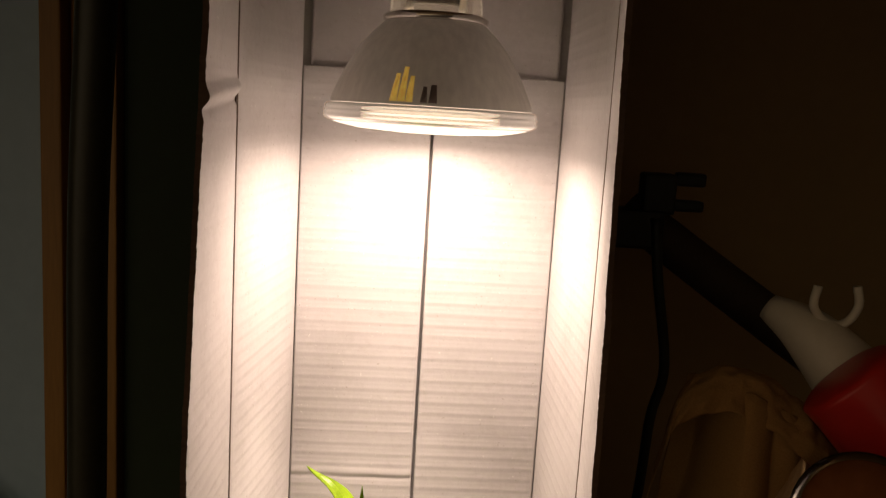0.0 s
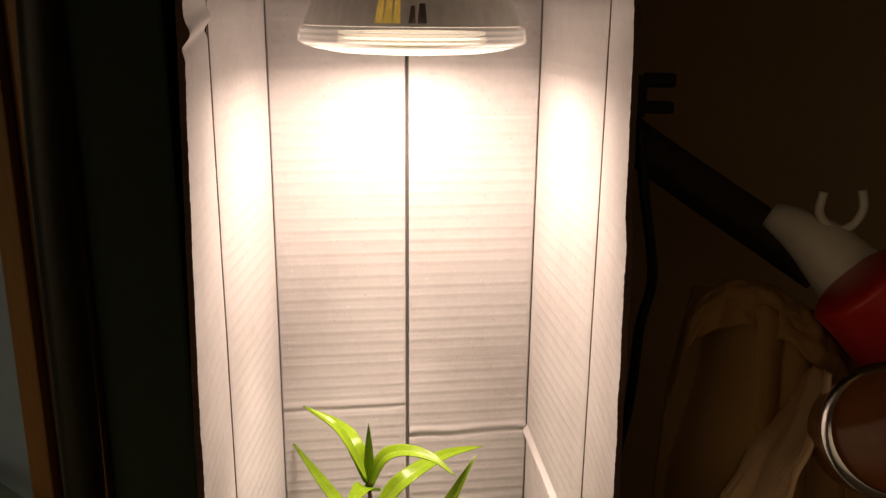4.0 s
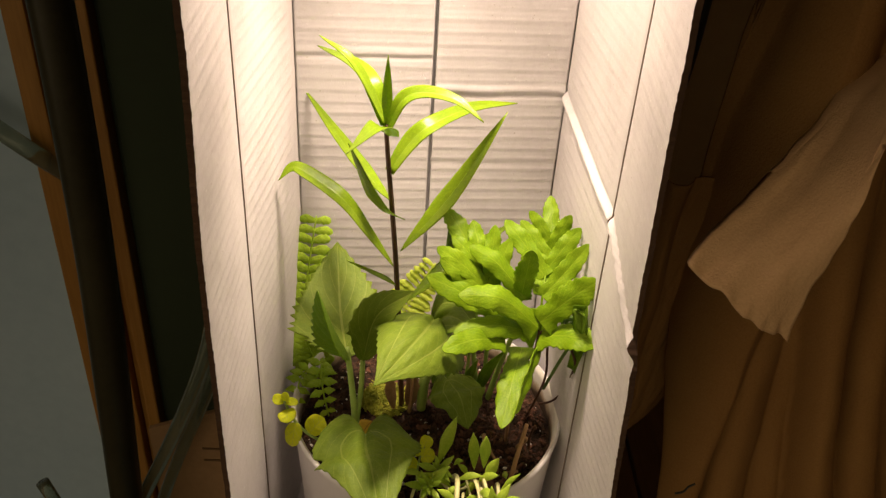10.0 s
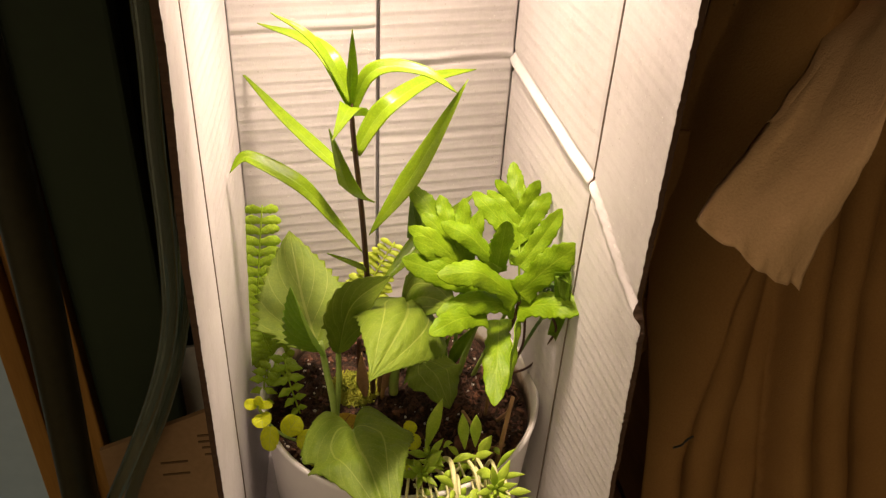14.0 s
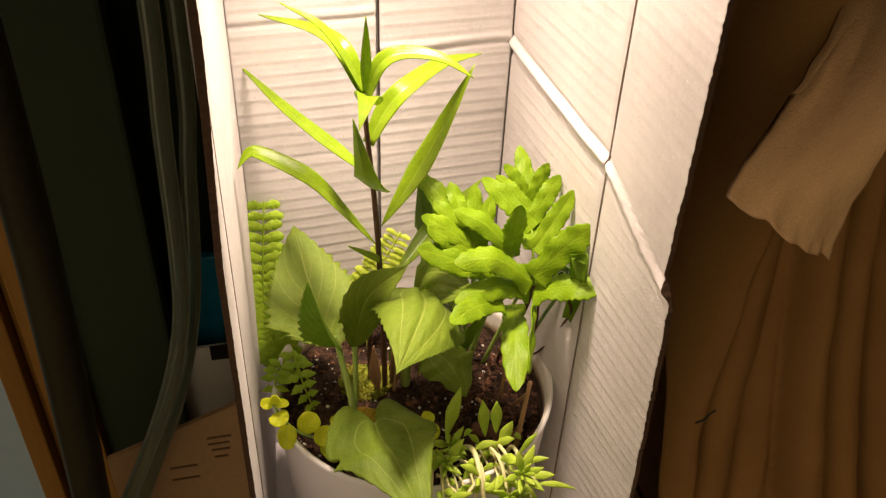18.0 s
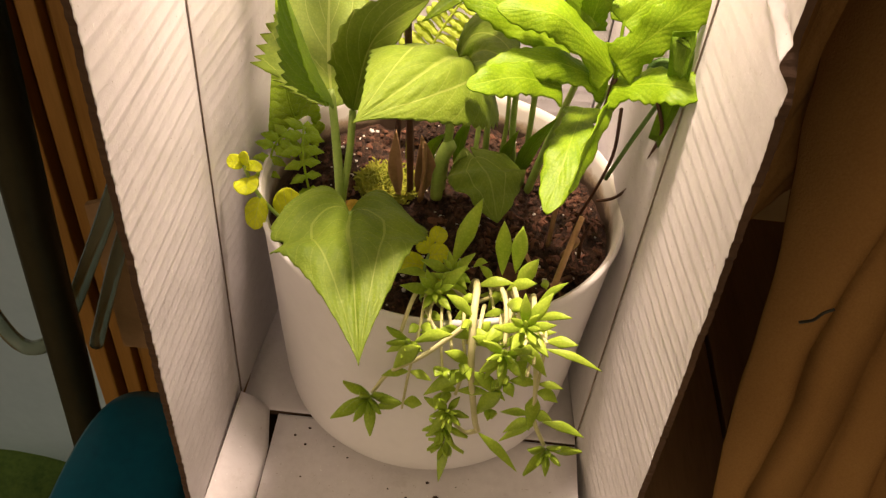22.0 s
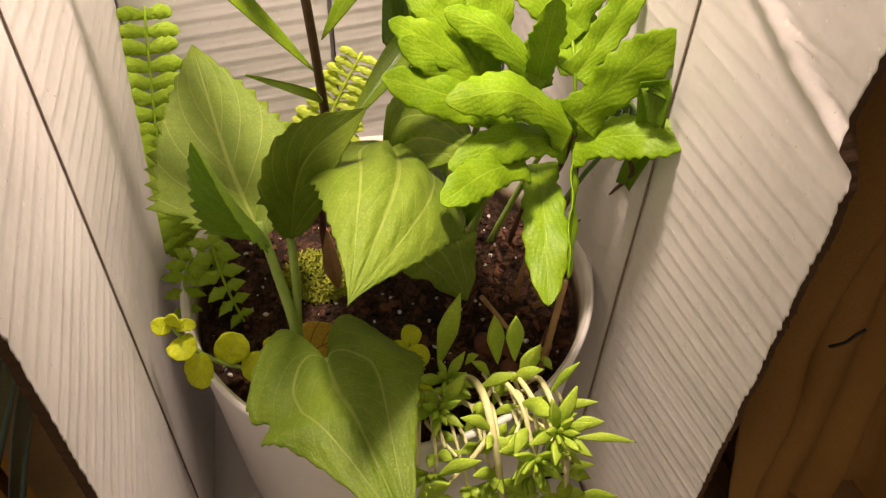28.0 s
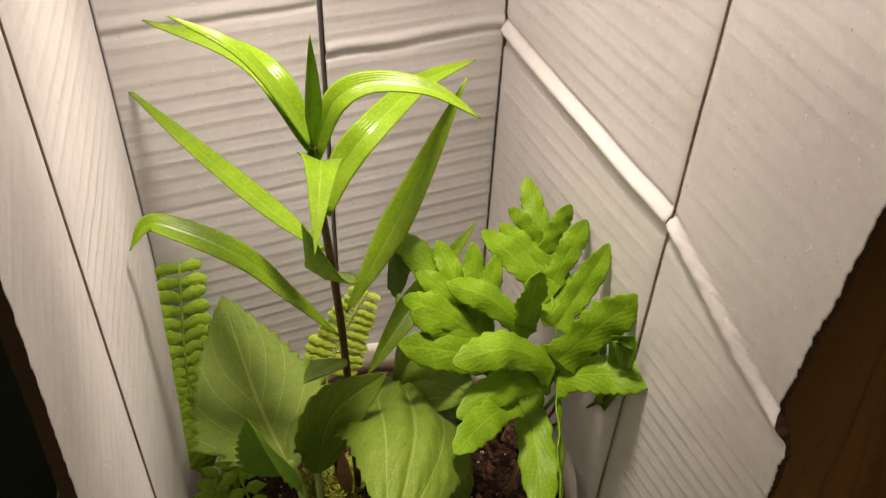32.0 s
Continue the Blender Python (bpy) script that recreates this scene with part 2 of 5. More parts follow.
def wall_sheet(name, a, b, z0, z1, parent, seed, label, nu=10, amp=0.00008, front=None, dents=(), thick=0.0026, score=(0.0, 0.0), size=0.12):
    """An upright sheet of cardboard from plan point a to plan point b."""
    bm = bmesh.new()
    d = (b - a).normalized()
    n = Vector((-d.y, d.x, 0)) * (-1 if front == 1 else 1)
    nv = int((z1 - z0) / FLUTE * 11)
    edge = [k / 10 for k in (0, 0.12, 0.25, 0.4, 0.6, 1.0)]
    stops = edge[:-1] + [0.1 + 0.8 * k / nu for k in range(nu + 1)] + [1 - e for e in edge[-2::-1]]

    def point(u, v):
        z = z0 + (z1 - z0) * v
        end = b
        if front is not None:
            end = front_edge(z, front)
        q = a.lerp(end, u)
        flat = Vector((q.x, q.y, z))
        h = ripple(q.x + q.y, z, seed, amp)
        for depth, away in ((score[0], u * size), (score[1], (1 - u) * size)):
            if depth:
                h *= 1 - math.exp(-(away / 0.005) ** 2)
        for at, width, depth, u0, u1 in dents:
            if u0 <= u <= u1:
                at = at if isinstance(at, float) else at[0] + (at[1] - at[0]) * u
                h += dent(z, at + 0.0012 * noise.noise((u * 5, seed, at * 9)), width, depth)
        for depth, away in ((score[0], u * size), (score[1], (1 - u) * size)):
            h -= depth * math.exp(-(away / 0.0016) ** 2)
        return flat + n * h, n, flat

    slab(bm, point, nu, nv, thick, stops=stops)
    return part(name, bm, [LINER, KRAFT], parent, label, smooth=False)


box = thing("cardboard_box", "tall cardboard carton with white lining, standing open at the front", "box", at=(0, 0.5, FLOOR))
box_world = Matrix.Translation((0, -0.5, -FLOOR))


def into(ob, parent):
    """Hang a part built in world places under its thing."""
    ob.parent = parent
    ob.matrix_parent_inverse = Matrix.Translation(parent.location).inverted()
    return ob


SLIT = 0.0011
mid = BACK_L.lerp(BACK_R, 0.5)
across = (BACK_R - BACK_L).normalized()
back_dents = [(CREASE, 0.0016, -0.0009, 0, 1), (CREASE + 0.0040, 0.0025, 0.0008, 0, 1), (0.607, 0.0010, -0.0004, 0, 0.8), (0.44, 0.002, -0.00025, 0, 1), (0.335, 0.002, -0.0002, 0, 1)]
into(wall_sheet("back_panel", BACK_R, mid + across * SLIT, FLOOR, 0.686, box, 1, "white fluted cardboard back flap", 10, dents=back_dents, amp=0.00013), box)
back_dents = [(0.408, 0.0018, -0.0005, 0, 1), (0.411, 0.003, 0.0004, 0, 1), (0.322, 0.002, -0.0002, 0, 1), (0.55, 0.002, -0.0002, 0, 1)]
into(wall_sheet("back_panel", mid - across * SLIT, BACK_L, FLOOR, 0.686, box, 2, "white fluted cardboard back flap", 10, dents=back_dents, amp=0.00013), box)
away = Vector((-across.y, across.x)) * 0.004
into(wall_sheet("upper_panel", BACK_R - across * 0.004 + away, BACK_L + across * 0.004 + away, 0.660, TOP, box, 3, "smooth white upper back flap", 10, amp=0.00006), box)
into(wall_sheet("backing", BACK_R + away * 2.4 + across * 0.02, BACK_L + away * 2.4 - across * 0.02, FLOOR, TOP, box, 4, "brown outer back of the carton", 4, amp=0), box)


def fold_ridge(z0, z1, f=1.0):
    """A raised fold that runs from height z0 to z1 along the sheet, with a hollow below and a nick above."""
    return [((z0, z1), 0.0033 * f, 0.0030 * f, 0, 1), ((z0 - 0.0075 * f, z1 - 0.0075 * f), 0.0020, -0.0014 * f, 0, 1), ((z0 + 0.0062 * f, z1 + 0.0062 * f), 0.0012, -0.0010 * f, 0, 1)]


ledge_side, ledge_flap = fold_ridge(0.3755, 0.3835, 0.85), fold_ridge(0.3750, 0.3530, 0.75)
into(wall_sheet("side_wall", FOLD_R, BACK_R, FLOOR, TOP, box, 5, "white side wall with a raised crease", 10, dents=ledge_side, amp=0.00009, score=(0.0006, 0.0008)), box)
into(wall_sheet("side_wall", BACK_L, FOLD_L, FLOOR, TOP, box, 6, "white fluted side wall", 10, amp=0.00009, score=(0.0008, 0.0006)), box)

FRONT_L, FRONT_R = Vector((-0.0968, 0.39)), Vector((0.0972, 0.385))
gap = Vector((0, -0.0001))
into(wall_sheet("front_flap", FOLD_R + gap, FRONT_R, FLOOR - 0.02, TOP, box, 7, "white flap with a rough cut edge", 8, front=1, dents=ledge_flap, amp=0.000095, score=(0.0006, 0.0), size=0.08), box)
into(wall_sheet("front_flap", FOLD_L + gap, FRONT_L, FLOOR - 0.02, TOP, box, 8, "white flap with a rough cut edge", 8, front=-1, amp=0.000085, score=(0.0006, 0.0), size=0.08, dents=[((0.668, 0.662), 0.0035, 0.0022, 0, 1), ((0.662, 0.656), 0.0025, -0.0012, 0, 1)]), box)


SCORE = two_tone("cracked_score", (0.20, 0.15, 0.12), (0.34, 0.27, 0.22), 60, 500, 0.9, 0.4).m
for fold, inward, label in ((FOLD_L, 1, "brown cracked score line"), (FOLD_R, -1, "brown cracked score line")):
    bm = bmesh.new()

    def crack(u, v, fold=fold, inward=inward):
        z = FLOOR + (TOP - FLOOR) * v
        wide = 0.00028 * (1 + 0.5 * noise.noise((z * 120, inward, 3)))
        p = Vector((fold.x + inward * 0.0003, fold.y - 0.0002 + wide * (2 * u - 1) + 0.0005 * noise.noise((z * 30, inward, 8)), z))
        return p, Vector((inward, 0, 0)), p

    slab(bm, crack, 1, 160, 0.0006, back=0)
    into(part("score_line", bm, [SCORE], box, label, smooth=False), box)


def floor_sheet(name, x0, x1, y0, y1, seed, label):
    bm = bmesh.new()

    def point(u, v):
        flat = Vector((x0 + (x1 - x0) * u, y0 + (y1 - y0) * v, FLOOR))
        return flat + Vector((0, 0, ripple(flat.x, flat.y, seed, 0.00010))), Vector((0, 0, 1)), flat

    slab(bm, point, 12, 60, 0.0035)
    return into(part(name, bm, [LINER, KRAFT], box, label, smooth=False), box)


floor_sheet("bottom_flap", -0.0712, 0.0940, 0.33, 0.4555, 11, "white inner bottom flap")
floor_sheet("bottom_flap", -0.0925, 0.0935, 0.4570, 0.60, 12, "white inner bottom flap")


def gusset():
    """The bottom edge of the wall folds down and inwards to the bottom flap."""
    bm = bmesh.new()

    def point(u, v):
        y = 0.362 + 0.096 * v
        a, b = Vector((-0.0955 + 0.004 * v, y, FLOOR + 0.0085 + 0.005 * v * v)), Vector((-0.0716 - 0.005 * max(0, (v - 0.74) / 0.26), y, FLOOR - 0.0003))
        flat = a.lerp(b, u)
        return flat + Vector((0, 0, 0.0022 * math.sin(u * 3.1) + 0.0010 * noise.noise((u * 3, v * 6, 4)))), Vector((0.4, 0, 0.9)), flat

    slab(bm, point, 8, 16, 0.003)
    return into(part("corner_fold", bm, [LINER, KRAFT], box, "white folded corner", smooth=False), box)


gusset()
bm = bmesh.new()
box_bm(bm, (-0.10, 0.44, TOP), (0.10, 0.61, TOP + 0.004))
into(part("top_panel", bm, [KRAFT], box, "brown cardboard top", smooth=False), box)

# ---- flower pot and soil ----
POT = Vector((0.0062, 0.5035, FLOOR))
RIM = 0.205
PLASTIC = two_tone("white_plastic", (0.80, 0.78, 0.77), (0.86, 0.84, 0.83), 12, 160, 0.38, 0.05, spec=0.5).m


def rim_fade():
    m = Mat("white_plastic_dark_below", 0.42)
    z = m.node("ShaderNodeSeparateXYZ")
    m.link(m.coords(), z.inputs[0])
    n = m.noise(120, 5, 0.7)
    # turns brown, then darker, towards the bottom, with an edge broken by noise
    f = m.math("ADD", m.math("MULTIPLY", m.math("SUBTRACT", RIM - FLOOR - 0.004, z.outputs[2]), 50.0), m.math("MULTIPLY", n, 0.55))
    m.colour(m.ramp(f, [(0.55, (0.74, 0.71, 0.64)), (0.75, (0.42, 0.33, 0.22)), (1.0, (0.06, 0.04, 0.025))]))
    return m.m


POT_IN = rim_fade()
pot = thing("flower_pot", "round white plastic flower pot filled with dark soil", "flower pot", at=POT)
bm = bmesh.new()
H = RIM - FLOOR
lathe(bm, [(0.0, 0.001), (0.066, 0.001), (0.0745, 0.003), (0.0785, 0.009), (0.0800, 0.018), (0.0822, 0.05), (0.0845, 0.09), (0.0868, H - 0.012), (0.0876, H - 0.006), (0.0886, H - 0.002), (0.0882, H), (0.0868, H + 0.0004)], 96)
ob = part("pot_body", bm, PLASTIC, pot)
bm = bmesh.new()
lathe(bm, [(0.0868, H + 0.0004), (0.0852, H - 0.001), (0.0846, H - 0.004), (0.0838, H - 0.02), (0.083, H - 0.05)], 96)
part("pot_inside", bm, POT_IN, pot, "inner wall, browner and darker towards the bottom")
SOIL_Z = 0.187


def soil_h(x, y):
    r = math.hypot(x - POT.x, y - POT.y)
    h = 0.0065 * noise.noise((x * 26, y * 26, 0)) + 0.004 * noise.noise((x * 70, y * 70, 3)) + 0.0030 * noise.noise((x * 180, y * 180, 6)) + 0.0012 * noise.noise((x * 420, y * 420, 9))
    return SOIL_Z + h - 0.004 * max(0, (r - 0.06) / 0.025)


def soil_mat():
    m = Mat("potting_soil", 0.9, spec=0.25)
    a, b = m.noise(90, 6, 0.75), m.noise(520, 4, 0.7)
    f = m.math("ADD", m.math("MULTIPLY", a, 0.55), m.math("MULTIPLY", b, 0.45))
    m.colour(m.ramp(f, [(0.36, (0.008, 0.005, 0.004)), (0.48, (0.028, 0.016, 0.010)), (0.60, (0.10, 0.050, 0.028)), (0.72, (0.19, 0.105, 0.058))]))
    m.bump(f, 0.9, 0.003)
    return m.m


SOIL = soil_mat()
bm = bmesh.new()
rings = []
for i in range(61):
    r = 0.0838 * i / 60
    rings.append([bm.verts.new((POT.x + r * math.cos(2 * math.pi * k / 160), POT.y + r * math.sin(2 * math.pi * k / 160), soil_h(POT.x + r * math.cos(2 * math.pi * k / 160), POT.y + r * math.sin(2 * math.pi * k / 160)))) for k in range(160)] if i else [bm.verts.new((POT.x, POT.y, soil_h(POT.x, POT.y)))])
for k in range(160):
    fill(bm, (rings[0][0], rings[1][k], rings[1][(k + 1) % 160]))
for a, b in zip(rings[1:], rings[2:]):
    for k in range(160):
        fill(bm, (a[k], a[(k + 1) % 160], b[(k + 1) % 160], b[k]))
into(part("soil", bm, SOIL, pot, "dark crumbly potting soil with bark"), pot)

# ---- reflector bulb ----
GLASS_BODY = Mat("frosted_aluminised_glass", 0.38, 0.3)
GLASS_BODY.b.inputs["Emission Color"].default_value = (1.0, 0.78, 0.58, 1)
GLASS_BODY.b.inputs["Emission Strength"].default_value = 0.10
GLASS_BODY.colour(GLASS_BODY.ramp(GLASS_BODY.noise(40, 3, stretch=(6, 6, 1)), [(0.3, (0.68, 0.65, 0.61)), (0.7, (0.80, 0.77, 0.72))]))
CLEAR = Mat("pressed_glass", 0.10)
CLEAR.colour((0.90, 0.87, 0.82))
CLEAR.b.inputs["Transmission Weight"].default_value = 0.88
CLEAR.b.inputs["IOR"].default_value = 1.48
CHROME = Mat("polished_metal", 0.18, 1.0).colour((0.75, 0.72, 0.68)).m
GLOW = Mat("glowing_lens", 0.4)
GLOW.colour((0.9, 0.88, 0.82))
GLOW.b.inputs["Emission Color"].default_value = (1.0, 0.80, 0.58, 1)
GLOW.b.inputs["Emission Strength"].default_value = 5.0
bulb = thing("reflector_bulb", "lit reflector flood bulb with frosted glass body, hanging in the box", "light bulb", at=LAMP)
body = bmesh.new()
lathe(body, [(0.0565, 0.012), (0.0555, 0.016), (0.052, 0.024), (0.047, 0.034), (0.0405, 0.044), (0.0335, 0.052), (0.028, 0.057), (0.0268, 0.0585), (0.0262, 0.060)], 96)
reflector = part("reflector", body, GLASS_BODY.m, bulb, "frosted silvery glass cone")
# reflections in the cone glass, put in as gold glowing and dark patches
GOLD_REFLECTION = Mat("painted_gold_reflection", 0.28, 0.5)
GOLD_REFLECTION.colour(GOLD_REFLECTION.ramp(GOLD_REFLECTION.noise(90, 4, 0.6, (5, 5, 1)), [(0.35, (0.55, 0.36, 0.07)), (0.65, (0.85, 0.63, 0.20))]))
GOLD_REFLECTION.b.inputs["Emission Color"].default_value = (0.9, 0.60, 0.12, 1)
GOLD_REFLECTION.b.inputs["Emission Strength"].default_value = 0.6
DARK_REFLECTION = two_tone("painted_dark_reflection", (0.24, 0.18, 0.165), (0.34, 0.27, 0.24), 60, 300, 0.3, 0.1, 0.3).m
for a0, a1, top, mat, label in ((4.375, 4.446, 0.0275, GOLD_REFLECTION.m, "painted gold reflection in the glass"), (4.449, 4.522, 0.0310, GOLD_REFLECTION.m, "painted gold reflection in the glass"), (4.525, 4.592, 0.0265, GOLD_REFLECTION.m, "painted gold reflection in the glass"), (4.66, 4.72, 0.0215, DARK_REFLECTION, "painted dark reflection in the glass"), (4.735, 4.81, 0.0225, DARK_REFLECTION, "painted dark reflection in the glass")):
    bm = bmesh.new()
    rows = []
    for s in (0, 0.35, 0.7, 1.0):
        h = 0.0135 + (top - 0.0135) * s
        r = float(np.interp(h, (0.012, 0.016, 0.024, 0.034), (0.0565, 0.0555, 0.052, 0.047))) + 0.0003
        rows.append([bm.verts.new((r * math.cos(a), r * math.sin(a), h)) for a in (a0 + 0.02 * s, (a0 + a1) / 2 + 0.01 * s, a1 - 0.004 * s)])
    for a, b in zip(rows, rows[1:]):
        for k in range(2):
            fill(bm, (a[k], a[k + 1], b[k + 1], b[k]))
    bmesh.ops.solidify(bm, geom=list(bm.faces), thickness=0.0004)
    part("reflection_patch", bm, mat, reflector, label)
bm = bmesh.new()
lathe(bm, [(0.0560, 0.0118), (0.0580, 0.0116), (0.0592, 0.0106), (0.0597, 0.0094), (0.0592, 0.0087), (0.0600, 0.0079), (0.0602, 0.0068), (0.0596, 0.0061), (0.0602, 0.0053), (0.0601, 0.0041), (0.0592, 0.0030), (0.0570, 0.0018), (0.0550, 0.0020)], 96)
RIM_GLASS = Mat("lit_rim_glass", 0.12)
RIM_GLASS.colour((0.88, 0.85, 0.80))
RIM_GLASS.b.inputs["Transmission Weight"].default_value = 0.8
RIM_GLASS.b.inputs["Emission Color"].default_value = (1.0, 0.78, 0.56, 1)
RIM_GLASS.b.inputs["Emission Strength"].default_value = 0.5
part("lens_rim", bm, RIM_GLASS.m, bulb, "ribbed clear glass rim").visible_shadow = False
bm = bmesh.new()
lathe(bm, [(0.0, -0.0030), (0.020, -0.0028), (0.040, -0.0016), (0.050, 0.0002), (0.0545, 0.0014), (0.0545, 0.0024), (0.0, 0.0030)], 72)
part("lens", bm, GLOW.m, bulb, "glowing dimpled lens").visible_shadow = False
bm = bmesh.new()
lathe(bm, [(0.0272, 0.0565), (0.0290, 0.0580), (0.0292, 0.0600), (0.0275, 0.0615)], 72)
part("collar", bm, CHROME, bulb, "bright ring round the neck")
bm = bmesh.new()
lathe(bm, [(0.0, 0.104), (0.013, 0.104), (0.0135, 0.100), (0.0128, 0.096), (0.0135, 0.092), (0.0128, 0.088), (0.0135, 0.084), (0.015, 0.080), (0.0235, 0.080)], 48)
part("screw_base", bm, CHROME, bulb, "threaded metal base")
bm = bmesh.new()
lathe(bm, [(0.0262, 0.060), (0.0258, 0.064), (0.0250, 0.072), (0.0235, 0.080)], 64)
neck = part("neck", bm, CLEAR.m, bulb, "clear glass neck")
neck.visible_shadow = False
for sgn in (-1, 1):
    bm = bmesh.new()
    box_bm(bm, (sgn * 0.011 - 0.002, -0.004, 0.060), (sgn * 0.011 + 0.002, 0.004, 0.080), 0.0006)
    part("contact_clip", bm, CHROME, neck, "metal clip inside the neck")
bm = bmesh.new()
box_bm(bm, (-0.0085, -0.006, 0.066), (0.0085, 0.006, 0.080), 0.001)
part("contact_block", bm, two_tone("dark_metal", (0.03, 0.025, 0.02), (0.06, 0.05, 0.04), 30, 300, 0.4, 0.1, 0.6).m, neck, "dark block inside the neck")
socket = thing("lamp_socket", "white ceramic lamp socket hanging from the top of the box", "lamp socket", at=LAMP)
bm = bmesh.new()
lathe(bm, [(0.0145, 0.092), (0.019, 0.093), (0.020, 0.098), (0.020, 0.125), (0.016, 0.135), (0.006, 0.138), (0.004, TOP - LAMP.z)], 48)
part("socket_body", bm, PLASTIC, socket)

# ---- the closet round the box ----
OLIVE = two_tone("olive_paint", (0.20, 0.19, 0.12), (0.25, 0.235, 0.15), 3, 80, 0.7, 0.15).m
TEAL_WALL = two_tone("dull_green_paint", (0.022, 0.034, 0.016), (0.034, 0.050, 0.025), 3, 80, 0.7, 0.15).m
DIM_WALL = two_tone("dim_beige_paint", (0.33, 0.22, 0.10), (0.39, 0.265, 0.125), 3, 60, 0.75, 0.2).m
PALE = two_tone("pale_blue_grey_panel", (0.42, 0.58, 0.74), (0.50, 0.66, 0.82), 4, 90, 0.42, 0.05).m
WOOD = two_tone("stained_wood", (0.28, 0.135, 0.028), (0.42, 0.215, 0.05), 6, 60, 0.42, 0.2, stretch=(8, 8, 0.6)).m
PLANK = two_tone("bare_plank", (0.20, 0.115, 0.055), (0.32, 0.19, 0.095), 5, 70, 0.6, 0.3, stretch=(9, 0.7, 9)).m
DARK = two_tone("black_plastic", (0.012, 0.012, 0.010), (0.025, 0.025, 0.02), 10, 200, 0.42, 0.1).m
HOSE = two_tone("dark_rubber", (0.024, 0.022, 0.010), (0.042, 0.038, 0.018), 14, 220, 0.34, 0.1).m
GROUND = two_tone("brown_floor", (0.05, 0.03, 0.018), (0.10, 0.06, 0.035), 4, 60, 0.6, 0.2, stretch=(1, 8, 1)).m
TEAL = two_tone("teal_plastic", (0.004, 0.10, 0.19), (0.008, 0.15, 0.26), 8, 160, 0.36, 0.05).m
CARD = two_tone("tan_cardboard", (0.36, 0.22, 0.11), (0.46, 0.29, 0.15), 12, 240, 0.8, 0.3).m
PAPER = two_tone("white_paper", (0.55, 0.54, 0.50), (0.65, 0.63, 0.59), 12, 240, 0.7, 0.1).m
INK = Mat("dark_print", 0.7).colour((0.16, 0.09, 0.045)).m
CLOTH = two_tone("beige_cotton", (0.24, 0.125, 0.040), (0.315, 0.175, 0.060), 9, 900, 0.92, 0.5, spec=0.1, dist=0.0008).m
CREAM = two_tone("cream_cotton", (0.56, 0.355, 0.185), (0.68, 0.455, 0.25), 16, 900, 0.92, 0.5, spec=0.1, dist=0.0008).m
RED = two_tone("red_plastic", (0.42, 0.015, 0.01), (0.55, 0.025, 0.015), 8, 120, 0.3, 0.04).m
IVORY = two_tone("ivory_plastic", (0.52, 0.46, 0.36), (0.60, 0.54, 0.44), 10, 160, 0.42, 0.05).m
AMBER = two_tone("amber_jar", (0.16, 0.05, 0.015), (0.24, 0.08, 0.025), 8, 120, 0.15, 0.03).m
SEE = Mat("clear_plastic_tube", 0.12)
SEE.colour((0.42, 0.48, 0.38))
SEE.b.inputs["Transmission Weight"].default_value = 0.8
SEE.b.inputs["IOR"].default_value = 1.42
GROUND_Z = -0.36


def plain_box(name, lo, hi, mat, label, category="", kind="structure", bevel=0.0):
    bm = bmesh.new()
    box_bm(bm, lo, hi, bevel)
    return single(name, bm, mat, label, category or name.rstrip("_0123456789"), kind=kind, smooth=False)


plain_box("floor", (-1.6, -1.8, GROUND_Z - 0.03), (1.6, 1.1, GROUND_Z), GROUND, "dark brown closet floor", "floor")
plain_box("wall_back", (-0.9, 0.95, GROUND_Z), (0.9, 1.0, 0.86), DIM_WALL, "dim beige painted closet wall", "wall")
plain_box("wall_right", (0.62, 0.10, GROUND_Z), (0.67, 0.95, 0.86), DIM_WALL, "dim beige painted closet wall", "wall")
plain_box("wall_left", (-0.95, 0.10, GROUND_Z), (-0.90, 0.95, 0.86), OLIVE, "dim olive painted closet wall", "wall")
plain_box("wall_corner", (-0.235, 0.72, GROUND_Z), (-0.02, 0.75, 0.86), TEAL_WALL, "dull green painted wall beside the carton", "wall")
# low ceiling out of view, added to keep light off the upper closet
plain_box("ceiling", (-0.95, -0.05, 0.86), (0.67, 1.0, 0.89), DIM_WALL, "unseen low closet ceiling, added for shade", "ceiling")

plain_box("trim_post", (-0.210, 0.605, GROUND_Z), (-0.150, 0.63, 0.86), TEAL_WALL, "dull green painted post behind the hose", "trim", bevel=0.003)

# door panel with its wooden jamb
door = thing("closet_door", "pale blue-grey door panel with stained wooden edge strips", "door", at=(-0.45, 0.62, GROUND_Z))
bm = bmesh.new()
box_bm(bm, (-0.80, 0.615, GROUND_Z), (-0.262, 0.640, 0.859), 0.002)
into(part("panel", bm, PALE, door, "pale blue-grey painted panel", smooth=False), door)
for x0, x1, y0, m in ((-0.262, -0.2475, 0.594, WOOD), (-0.2465, -0.242, 0.606, WOOD), (-0.241, -0.229, 0.598, WOOD), (-0.228, -0.2215, 0.606, WOOD), (-0.2205, -0.211, 0.596, WOOD)):
    bm = bmesh.new()
    box_bm(bm, (x0, y0, GROUND_Z), (x1, 0.640, 0.859), 0.0015)
    into(part("edge_strip", bm, m, door, "stained wooden strip", smooth=False), door)
bm = bmesh.new()
lathe(bm, [(0.0, -0.004), (0.020, -0.004), (0.024, -0.001), (0.026, 0.004)], 40)
grommet = into(part("grommet", bm, two_tone("grey_green_plug", (0.20, 0.27, 0.22), (0.28, 0.36, 0.30), 20, 200, 0.4, 0.1).m, door, "round grey-green cable plug"), door)
for v in grommet.data.vertices:
    v.co = Vector((-0.335 + v.co.x, 0.613 + v.co.z, 0.455 + v.co.y))


